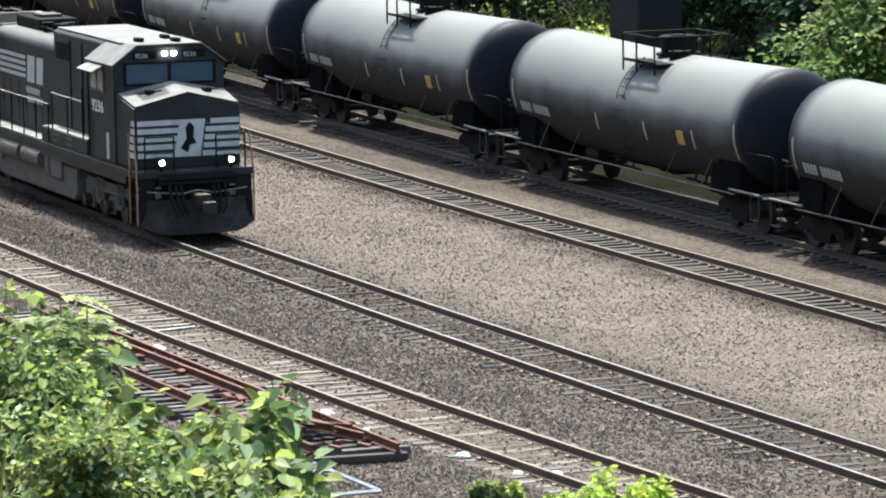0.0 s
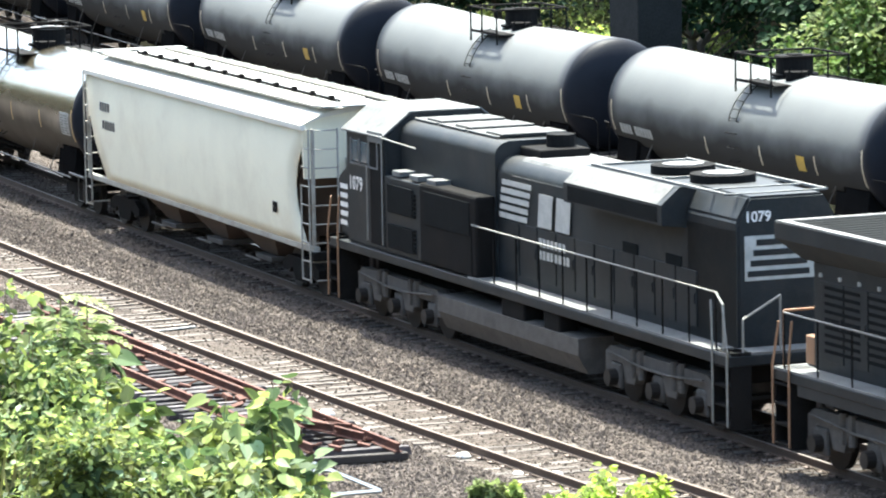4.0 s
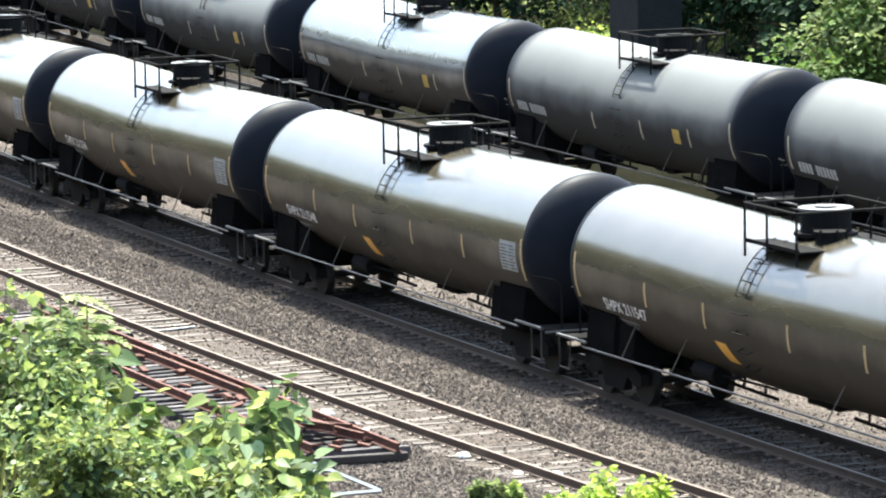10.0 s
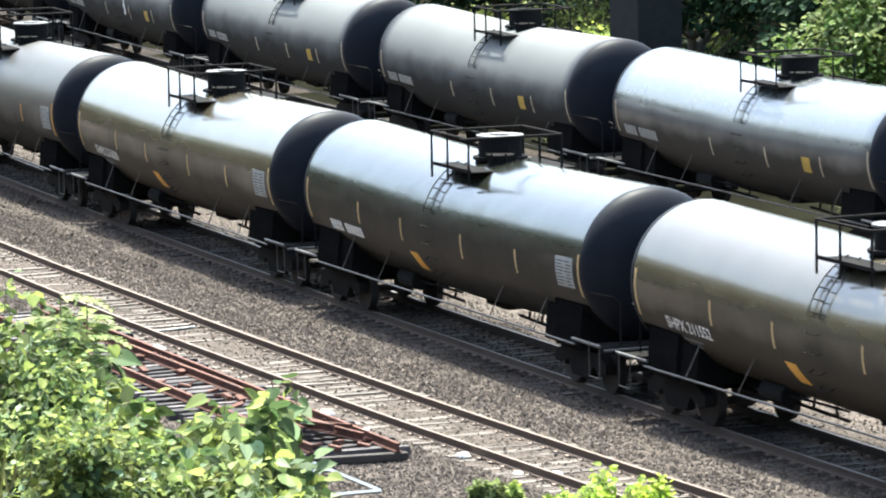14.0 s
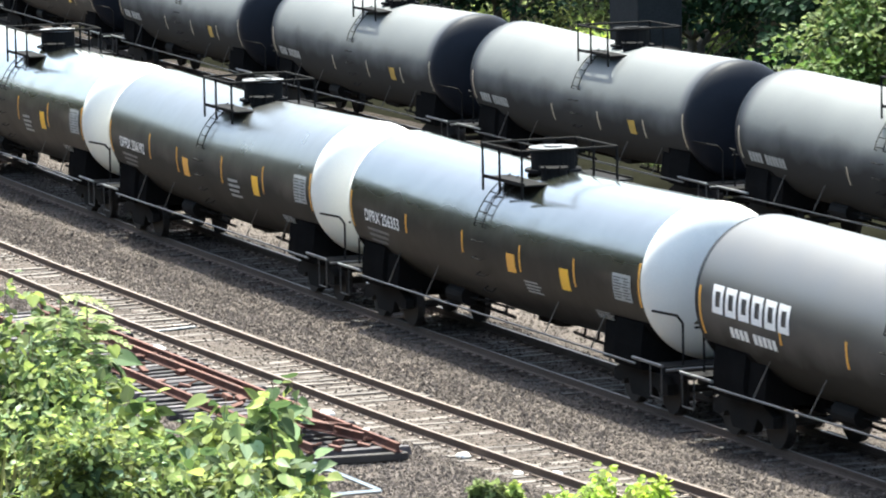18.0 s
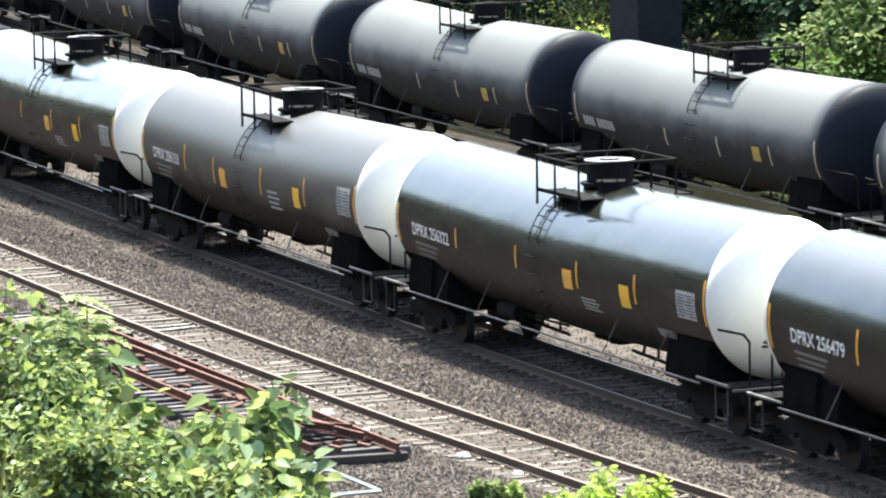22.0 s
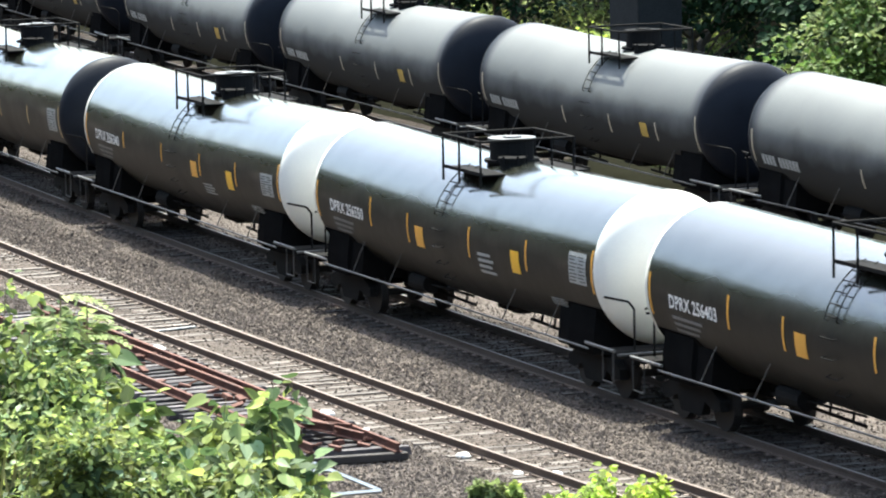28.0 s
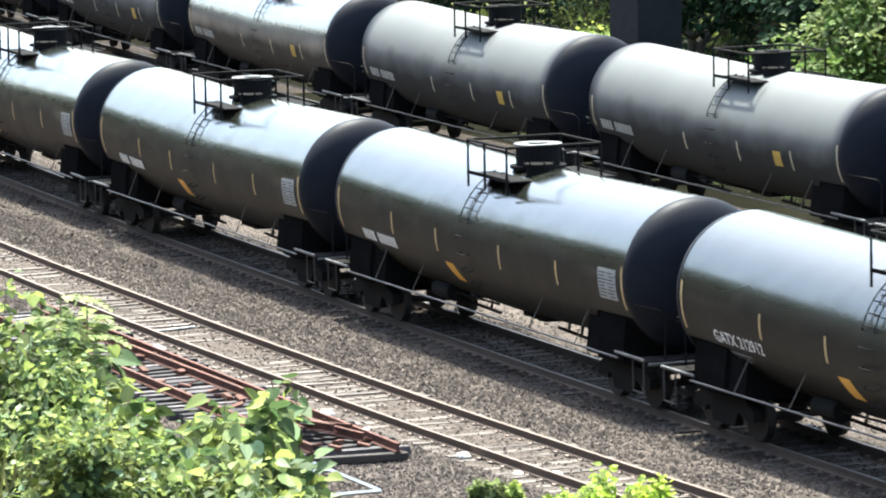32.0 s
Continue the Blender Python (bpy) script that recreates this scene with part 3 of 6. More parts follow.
        # broad saddle blocks that also fill in the shade below the tank end
        for y in (-1, 1):
            prism(bm, [(y * 0.2, 0.8), (y * 1.36, 0.84), (y * 1.36, 1.25), (y * 1.3, 1.74), (y * 0.9, 1.3), (y * 0.2, 1.0)], sgn * 6.2, sgn * 7.45, "x")
            prism(bm, [(y * 0.2, 0.8), (y * 1.3, 0.86), (y * 1.22, 1.58), (y * 0.9, 1.28), (y * 0.2, 1.0)], sgn * 5.5, sgn * 6.2, "x")
        part("stub_sill", bm, SADDLE_SHADE, car, "black end underframe and tank saddle")
        bm = fresh()
        prism(bm, [(sgn * (half_pitch - 1.0), 1.02), (sgn * (half_pitch - 0.42), 1.02), (sgn * (half_pitch - 0.42), 0.92), (sgn * (half_pitch - 0.36), 0.92), (sgn * (half_pitch - 0.36), 1.06), (sgn * (half_pitch - 1.0), 1.06)], -1.45, 1.45)
        part("end_platform", bm, BLACK, car, "steel end walkway")
        x0, x1 = sgn * (half_pitch - 0.45), sgn * (HALF + 0.3)
        for y in (-1, 1):
            bm = fresh()
            pipe(bm, [(x0, y * 1.0, 1.05), (x0, y * 1.0, 1.85), (x0, y * 1.12, 2.0), (x1, y * 1.4, 2.05)], 0.024)
            part("end_handrail", bm, BLACK, car)
            bm = fresh()
            pipe(bm, [(x0, y * 0.35, 1.05), (x0, y * 0.35, 1.6), (x0, y * 0.45, 1.75), (x0, y * 0.75, 1.75)], 0.024)
            part("end_handrail", bm, BLACK, car)
            bm = fresh()
            pipe(bm, [(x0, y * 1.45, 1.05), (x0, y * 1.45, 0.45), (x0 - sgn * 0.5, y * 1.45, 0.45), (x0 - sgn * 0.5, y * 1.45, 1.05)], 0.016)
            part("stirrup_step", bm, DARKSTEEL, car)
        for y in (-1, 1):
            bm = fresh()
            pipe(bm, [(sgn * (HALF - 0.5), y * 1.46, 1.08), (sgn * (half_pitch - 0.38), y * 1.46, 1.08)], 0.032, 6)
            part("end_side_bar", bm, STEEL, car, "worn grey steel bar beside the end walkway")
        bm = fresh()
        rod(bm, (sgn * (half_pitch - 0.36), -1.4, 1.0), (sgn * (half_pitch - 0.36), 1.4, 1.0), 0.03, 6)
        part("uncoupling_lever", bm, STEEL, car)
        bogie(car, sgn * 6.8)
        coupler(car, sgn * half_pitch, sgn)
    # fittings below
    bm = fresh()
    rod(bm, (0.5, 0, 0.75), (0.5, 0, 1.4), 0.2, 12)
    prism(bm, [(-0.4, 1.35), (-0.1, 0.8), (1.1, 0.8), (1.4, 1.35)], -0.28, 0.28)
    part("bottom_outlet", bm, BLACK, car)
    bm = fresh()
    rod(bm, (-3.6, -0.75, 1.0), (-2.7, -0.75, 1.0), 0.2, 12)
    rod(bm, (-2.7, -0.75, 1.0), (-0.9, -0.5, 0.95), 0.025)
    pipe(bm, [(-6, 0.4, 1.05), (6, 0.4, 1.05)], 0.03)
    part("brake_gear", bm, BLACK, car)
    for x0, x1 in ((-4.9, -1.2), (1.9, 4.9)):
        bm = fresh()
        pipe(bm, [(x0, 0.7, 0.95), (x0 + 0.4, 0.7, 0.62), (x1 - 0.4, 0.7, 0.62), (x1, 0.7, 0.95)], 0.05)
        pipe(bm, [(x0, -0.35, 0.8), (x1, -0.35, 0.72)], 0.035)
        for k in range(4):
            x = x0 + 0.5 + k * (x1 - x0 - 1.0) / 3
            rod(bm, (x, 0.7, 0.62), (x + 0.15, 0.5, 1.1), 0.03, 5)
            rod(bm, (x, -0.35, 0.76), (x, -0.3, 1.1), 0.03, 5)
        part("brake_rigging", bm, BLACK, car)
    for x, u0, u1, kind in spec["marks"]:
        bm = fresh()
        if kind == "stripe":
            patch(bm, x - 0.035, x + 0.035, u0, u1)
            part("reflective_stripe", bm, spec.get("stripe", ORANGE), car)
        elif kind == "panel":
            patch(bm, x - 0.42, x + 0.42, u0, u1)
            board = part("data_panel", bm, PLATE, car, "pale grey panel of small illegible print")
            bm = fresh()
            for k in range(8):
                v = u0 + 0.05 + k * (u1 - u0 - 0.08) / 8
                patch(bm, x - 0.37, x - 0.1 + 0.05 * (k * 7 % 3), v, v + 0.022, 0.013)
                patch(bm, x + 0.1 - 0.04 * (k * 5 % 3), x + 0.36 - 0.07 * (k % 2), v, v + 0.022, 0.013)
            part("print", bm, PRINT, board)
        elif kind == "print":
            for k in range(4):
                patch(bm, x - 0.4, x + 0.4 - 0.12 * (k % 2), u0 + k * (u1 - u0) / 4, u0 + (k + 0.5) * (u1 - u0) / 4)
            part("small_print", bm, PLATE, car, "rows of small illegible print")
        else:
            patch(bm, x - 0.22, x + 0.22, u0, u1, slant=spec.get("slant", 0.0))
            part("placard", bm, (spec.get("placard", YELLOW)) if kind == "yellow" else ORANGE, car, "square " + kind + " hazard placard")
    return car


DPRX_MARKS = [(-7.68, -0.5, 0.3, "stripe"), (-4.35, -0.32, 0.3, "stripe"), (-2.13, -0.4, 0.22, "stripe"), (1.34, -0.32, 0.3, "stripe"), (4.39, -0.32, 0.3, "stripe"),
              (-1.46, -0.42, 0.02, "orange"), (3.82, -0.42, 0.04, "yellow"), (7.0, -0.32, 0.3, "panel"), (2.2, -0.6, -0.1, "print"), (7.7, -0.45, 0.4, "stripe"),
              (5.6, -0.95, -0.75, "print")]
DPRX_LATE_MARKS = [(-7.68, -0.5, 0.3, "stripe"), (-4.4, -0.25, 0.15, "stripe"), (-1.21, -0.25, 0.2, "stripe"), (1.85, -0.32, 0.2, "stripe"), (4.6, -0.35, 0.2, "stripe"),
                   (1.38, -0.38, 0.0, "orange"), (4.1, -0.48, -0.04, "yellow"), (6.9, -0.4, 0.12, "panel"), (2.3, -0.75, -0.45, "print"), (7.7, -0.45, 0.4, "stripe"),
                   (5.6, -0.95, -0.75, "print")]
PLAIN_MARKS = [q for q in DPRX_MARKS if q[3] != "orange" and q[0] != -2.13]
SHPX_MARKS = [(-7.68, -0.6, 0.3, "stripe"), (-4.45, -0.35, 0.12, "stripe"), (-1.9, -0.4, 0.08, "stripe"), (1.55, -0.4, 0.1, "stripe"), (4.5, -0.42, 0.06, "stripe"),
              (-1.2, -1.02, -0.6, "orange"), (7.0, -0.45, 0.15, "panel"), (7.7, -0.6, 0.25, "stripe")]
FAR_MARKS = [(-7.45, -0.6, 0.2, "stripe"), (-1.5, -0.6, -0.15, "stripe"), (1.75, -0.6, -0.1, "stripe"), (4.85, -0.6, -0.12, "stripe"), (4.05, -0.55, -0.18, "yellow"), (7.45, -0.7, 0.2, "stripe")]


def number_on(car, text, x=-6.85, up=-0.3, size=0.42, mat=None):
    lettering(text, size, mat or LETTER, "reporting_mark", car, lambda a, b: on_tank(x + a, up + 0.05 + b, 0.014), "white stencilled reporting mark and number")
    bm = fresh()
    for k in range(3):
        patch(bm, x + 0.05, x + 1.3 - 0.15 * k, up - 0.16 - 0.13 * k, up - 0.1 - 0.13 * k)
    part("small_print", bm, DIMPRINT, car, "rows of small illegible print")


PITCH_N, PITCH_F = 18.05, 18.50


def near_spec(body, head, head_label, marks, label, **more):
    return dict(body=body, head=head, head_label=head_label, marks=marks, label=label, group="tank cars of the near train", **{"stripe": STRIPE_PALE if marks is SHPX_MARKS else ORANGE, **more})


SPECS = {
    "olive": near_spec(OLIVE, HEADBLACK, "satin black domed tank end", SHPX_MARKS, "glossy olive brown tank car with black ends", slant=-0.24),
    "dark": near_spec(DARKGLOSS, HEADBLACK, "satin black domed tank end", SHPX_MARKS, "glossy black green tank car with black ends", slant=-0.24),
    "dull": near_spec(DULL, HEADBLACK, "satin black domed tank end", SHPX_MARKS[:5] + SHPX_MARKS[6:], "matt charcoal tank car with bold white lettering", rail_h=0.8),
    "white": near_spec(DARKGLOSS, WHITE, "cream white domed tank end", DPRX_MARKS, "glossy dark tank car with cream white ends"),
    "whitelate": near_spec(DARKGLOSS, WHITE, "cream white domed tank end", DPRX_LATE_MARKS, "glossy dark tank car with cream white ends"),
    "whitedull": near_spec(DULL, WHITE, "cream white domed tank end", DPRX_MARKS, "matt charcoal tank car with cream white ends"),
    "whitesatin": near_spec(SATIN, WHITE, "cream white domed tank end", DPRX_MARKS, "satin dark tank car with cream white ends"),
    "darkplain": near_spec(DARKGLOSS, HEADBLACK, "satin black domed tank end", PLAIN_MARKS, "glossy dark tank car with black ends and placards"),
}
FAR_SPECS = {
    "grey": dict(body=GREY, ox=0.5, head=HEADBLACK, head_label="satin black domed tank end", lid=BLACK, side_rail=DARKSTEEL, placard=DULLYELLOW, stripe=STRIPE_FAR, marks=FAR_MARKS, label="dull grey black tank car with black ends", group="tank cars of the far train"),
    "shiny": dict(body=GREYGLOSS, ox=0.5, head=HEADBLACK, head_label="satin black domed tank end", lid=BLACK, side_rail=DARKSTEEL, placard=DULLYELLOW, stripe=STRIPE_FAR, marks=FAR_MARKS, label="shiny grey black tank car with black ends", group="tank cars of the far train"),
}
NEAR_CARS = ["olive"] * 6 + ["dark", "olive", "dull", "whitelate", "whitesatin", "white", "whitelate", "whitedull", "whitelate", "darkplain", "white", "white", "whitelate"] + ["dark"] * 5
NEAR_TEXT = {1: "SHPX 211565", 2: "SHPX 211547", 3: "SHPX 211548", 4: "SHPX 211554", 5: "SHPX 211552", 7: "SHPX 211620", 9: "DPRX 256353", 10: "DPRX 256192", 11: "DPRX 256479", 12: "DPRX 256322", 13: "DPRX 256133", 14: "DPRX 256303", 16: "DPRX 256403", 17: "DPRX 256550",
             18: "DPRX 256340", 19: "GATX 212912"}
FAR_SHINY = {7, 12, 26}


def mark_bars(car, x, up, height, widths, mat=None):
    """Lettering that cannot be read, or a trade name: plain bars of its size."""
    at = x
    for w in widths:
        bm = fresh()
        if w > 0:
            patch(bm, at, at + w, up, up + height, 0.012)
            part("lettering_bar", bm, mat or LETTER, car, "white bar of worn lettering")
        else:
            bm.free()
        at += abs(w) + 0.05


near_cars, far_cars = [], []
HIDE = pose(0, 0, 0)


def build_cars():
    masters = {k: tank_car(s, PITCH_N / 2, HALF_N) for k, s in SPECS.items()}
    used = set()
    for k, kind in enumerate(NEAR_CARS):
        if kind in used:
            car = copy_thing(masters[kind], HIDE)
        else:
            car = masters[kind]
            used.add(kind)
        near_cars.append(car)
    for k, text in NEAR_TEXT.items():
        if NEAR_CARS[k] in ("white", "whitelate", "whitedull", "whitesatin", "darkplain"):
            number_on(near_cars[k], text)
        else:
            number_on(near_cars[k], text, -6.5, -0.72, 0.4)
    for k, kind in enumerate(NEAR_CARS):
        if kind == "dull":
            for i in range(6):
                x, u, w, h, e = -7.15 + i * 0.53, -0.12, 0.43, 0.52, 0.12
                bm = fresh()
                for x0, x1, u0, u1 in ((x, x + e, u, u + h), (x + w - e, x + w, u, u + h), (x + e, x + w - e, u, u + e), (x + e, x + w - e, u + h - e, u + h)):
                    patch(bm, x0, x1, u0, u1, 0.012)
                part("name_block", bm, LETTER, near_cars[k], "bold white hollow block of the trade name")
            mark_bars(near_cars[k], -6.5, -0.5, 0.2, [0.14, 0.14, 0.14, 0.14, -0.12, 0.14, 0.14, 0.14, 0.14, 0.14])
        elif k not in NEAR_TEXT:
            low = kind in ("olive", "dark")
            mark_bars(near_cars[k], -6.4 if low else -6.8, -0.7 if low else -0.28, 0.24, [0.13, 0.13, 0.13, 0.13, -0.12, 0.13, 0.13, 0.13, 0.13, 0.13, 0.13])
    masters = {k: tank_car(s, PITCH_F / 2, HALF_F) for k, s in FAR_SPECS.items()}
    for car in masters.values():
        mark_bars(car, -7.0, -0.62, 0.26, [0.14, 0.14, 0.14, 0.14, -0.12, 0.14, 0.14, 0.14, 0.14, 0.14, 0.14], PLATE)
    used = set()
    for m in range(-5, 31):
        kind = "shiny" if m in FAR_SHINY else "grey"
        if kind in used:
            car = copy_thing(masters[kind], HIDE)
        else:
            car = masters[kind]
            used.add(kind)
        far_cars.append((m, car))
        if m == 9:
            bm = fresh()
            rs = random.Random(5)
            for q in range(16):
                f = q / 15
                a = 1.0 + 0.12 * math.sin(f * 7) + rs.uniform(-0.14, 0.1)
                patch(bm, a, a + rs.uniform(0.06, 0.2), -0.45 + f * 1.1, -0.37 + f * 1.1 + rs.uniform(0, 0.12), 0.009 + 0.0006 * q, rs.uniform(-0.08, 0.12))
            part("paint_smear", bm, LETTER, car, "white smear of paint on the tank")


build_cars()


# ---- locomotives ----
# dust on decks and tops, with sunlight mixed into the pale colour
PALE = material("dusty sunlit pale paint", (0.15, 0.153, 0.147), 0.75, vary=0.25, scale=2, stain=(0.06, 0.058, 0.054), stain_amount=0.75)
RAILWHITE = material("worn white handrail paint", (0.24, 0.235, 0.21), 0.5, vary=0.2)
RAILRUST = material("rusty orange handrail paint", (0.3, 0.17, 0.095), 0.7, vary=0.3)
TRUCK = material("dusty grey brown truck steel", (0.085, 0.077, 0.068), 0.8, vary=0.4, scale=4, stain=(0.04, 0.035, 0.03), stain_amount=0.6)
SCREEN = material("dark radiator mesh", (0.014, 0.015, 0.015), 0.85, spec=0.03, vary=0.3, scale=3, fine=120, bump=0.3, bump_scale=150)


def six_wheel_truck(parent, x):
    bm = fresh()
    box(bm, -1.9, 1.9, -0.6, 0.6, 0.6, 1.0, 0.04)
    tr = part("truck", bm, TRUCK, parent, "dusty three axle locomotive truck", local=pose(x, 0, 0))
    for y in (-1.1, 1.1):
        bm = fresh()
        prism(bm, [(-2.45, 0.55), (-2.45, 0.95), (-2.2, 1.08), (2.2, 1.08), (2.45, 0.95), (2.45, 0.55), (2.2, 0.5), (2.05, 0.8), (1.0, 0.8), (0.8, 0.45),
                   (0.35, 0.45), (0.2, 0.8), (-0.9, 0.8), (-1.1, 0.45), (-1.5, 0.45), (-1.65, 0.8), (-2.1, 0.8), (-2.2, 0.5)], y - 0.1, y + 0.1)
        part("side_frame", bm, TRUCK, tr)
        sg = 1 if y > 0 else -1
        for dx in (-1.95, 0.0, 1.95):
            bm = fresh()
            box(bm, dx - 0.24, dx + 0.24, y - 0.12, y + 0.14 * sg + 0.12, 0.28, 0.78, 0.05)
            part("axle_box", bm, TRUCK, tr)
            bm = fresh()
            rod(bm, (dx, y + 0.12 * sg, 0.5), (dx, y + 0.3 * sg, 0.5), 0.16, 12)
            part("bearing_cap", bm, WHEEL, tr)
        for dx in (-1.1, -0.75, 0.75, 1.1):
            bm = fresh()
            rod(bm, (dx, y + 0.1 * sg, 0.6), (dx, y + 0.1 * sg, 1.15), 0.08, 8)
            part("spring", bm, TRUCK, tr)
        bm = fresh()
        pipe(bm, [(-2.2, y + 0.18 * sg, 0.98), (-0.6, y + 0.18 * sg, 0.86), (0.6, y + 0.18 * sg, 0.86), (2.2, y + 0.18 * sg, 0.98)], 0.025)
        part("brake_pipe", bm, TRUCK, tr)
    for dx in (-1.95, 0.0, 1.95):
        bm = fresh()
        for y in (-0.72, 0.72):
            sg = 1 if y > 0 else -1
            rod(bm, (dx, y, 0.52), (dx, y + 0.14 * sg, 0.52), 0.52, 24)
        rod(bm, (dx, -0.8, 0.52), (dx, 0.8, 0.52), 0.1, 8)
        part("wheelset", bm, WHEEL, tr)
    return tr


def side_handrail(parent, xs, y, z0, z1, mat_top, mat_post):
    bm = fresh()
    pipe(bm, [(xs[0], y, z1), (xs[-1], y, z1)], 0.018)
    part("handrail", bm, mat_top, parent, "thin pale handrail")
    for x in xs:
        bm = fresh()
        rod(bm, (x, y, z0), (x, y, z1), 0.02, 6)
        part("handrail_post", bm, mat_post, parent)


def steps(parent, x, sgn, rail_mat):
    """Corner steps at a locomotive's end on both sides."""
    for y in (-1, 1):
        bm = fresh()
        for k in range(4):
            z = 0.34 + k * 0.36
            box(bm, x - 0.02 * sgn, x - 0.62 * sgn, y * 1.08, y * 1.5, z, z + 0.04)
        box(bm, x - 0.64 * sgn, x - 0.68 * sgn, y * 1.0, y * 1.5, 0.3, 1.7)
        box(bm, x, x - 0.03 * sgn, y * 1.05, y * 1.46, 0.3, 1.7)
        part("corner_steps", bm, BLACK, parent)
        bm = fresh()
        pipe(bm, [(x - 0.03 * sgn, y * 1.52, 0.35), (x - 0.03 * sgn, y * 1.52, 1.75), (x - 0.25 * sgn, y * 1.5, 2.55)], 0.022)
        pipe(bm, [(x - 0.66 * sgn, y * 1.52, 0.35), (x - 0.66 * sgn, y * 1.52, 1.9), (x - 0.75 * sgn, y * 1.5, 2.6)], 0.022)
        part("grab_rail", bm, rail_mat, parent)


def flat_words(text, size, mat, name, parent, x, y, z, label="", face="side"):
    if face == "side":
        return lettering(text, size, mat, name, parent, lambda a, b: Vector((x + a, y, z + b)), label)
    return lettering(text, size, mat, name, parent, lambda a, b: Vector((x, y + a, z + b)), label)


def slab(bm, x0, x1, y, z0, z1, slant=0.0, t=0.006):
    """A thin painted bar on a wall that faces -y."""
    prism(bm, [(x0, z0), (x1, z0), (x1 + slant, z1), (x0 + slant, z1)], y - t, y)


def hood(parent, name, x0, x1, half, z0, z1, mat, cut=0.25, label="", roof=None):
    """A long hood with rounded shoulders."""
    bm = fresh()
    rx, arc = cut * 0.8 + 0.12, [i * math.pi / 16 for i in range(9)]
    right = [(half - rx + rx * math.cos(a), z1 - cut + cut * math.sin(a)) for a in arc]
    prism(bm, [(-half, z0), (half, z0)] + right + [(-y, z) for y, z in reversed(right)], x0, x1, "x")
    ob = part(name, bm, [mat, roof or mat], parent, label, "hard")
    # upward faces take the paler roof colour, for dust and top light
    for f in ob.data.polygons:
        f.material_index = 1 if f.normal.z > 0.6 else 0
    return ob


def hood_doors(parent, xs, y, z0, z1, mat):
    for a, b in zip(xs, xs[1:]):
        bm = fresh()
        box(bm, a + 0.03, b - 0.03, y - 0.018, y + 0.01, z0, z1, 0.006)
        box(bm, b - 0.12, b - 0.08, y - 0.04, y - 0.01, (z0 + z1) / 2 - 0.1, (z0 + z1) / 2 + 0.1)
        part("hood_door", bm, mat, parent)


PLOUGH = material("dusty black plough steel", (0.022, 0.021, 0.02), 0.8, vary=0.5, scale=2.5, stain=(0.07, 0.063, 0.055), stain_amount=0.6, spec=0.2)


# patchy roof dust, its colour raised for the sun on it
ROOFDUST_LIT = material("patchy dusty sunlit roof paint", (0.115, 0.118, 0.114), 0.75, vary=0.3, scale=2.5, stain=(0.055, 0.055, 0.053), stain_amount=0.8)


def roof_gear(ob):
    """Exhaust housing, stack and piping on the lead engine's hood roof."""
    bm = fresh()
    box(bm, -5.75, -3.3, -0.35, 0.75, 4.27, 4.6, 0.05)
    stack = part("exhaust_housing", bm, BLACK, ob, "sooty black exhaust housing")
    bm = fresh()
    box(bm, -4.9, -4.0, -0.1, 0.5, 4.6, 4.68, 0.02)
    part("outlet", bm, WHEEL, stack)
    for x, y in ((-2.75, -0.25), (-2.3, 0.2), (-1.9, -0.1)):
        bm = fresh()
        rod(bm, (x, y, 4.28), (x, y, 4.5), 0.13, 10)
        rod(bm, (x, y, 4.5), (x, y, 4.56), 0.2, 10)
        part("roof_vent", bm, BLACK, ob)
    bm = fresh()
    pipe(bm, [(-3.2, -0.3, 4.4), (-2.6, -0.35, 4.42), (-1.6, -0.3, 4.36), (-1.2, -0.2, 4.28)], 0.04)
    part("roof_pipe", bm, BLACK, ob)
    for x0, x1 in ((-9.3, -8.0), (-7.7, -6.5)):
        bm = fresh()
        for k in range(9):
            z = 2.05 + k * 0.14
            box(bm, x0, x1, -0.985, -0.955, z, z + 0.06)
        part("grille", bm, SCREEN, ob)
    for k in range(6):
        bm = fresh()
        box(bm, -9.5 + k * 0.72, -9.43 + k * 0.72, -0.985, -0.95, 3.36, 3.43)
        part("door_label", bm, LOGO, ob, "small pale square label")
    bm = fresh()
    box(bm, -10.2, -9.85, -0.9, -0.45, 1.73, 2.25, 0.03)
    part("sand_box", bm, RAILRUST, ob, "rusty brown box on the end platform")


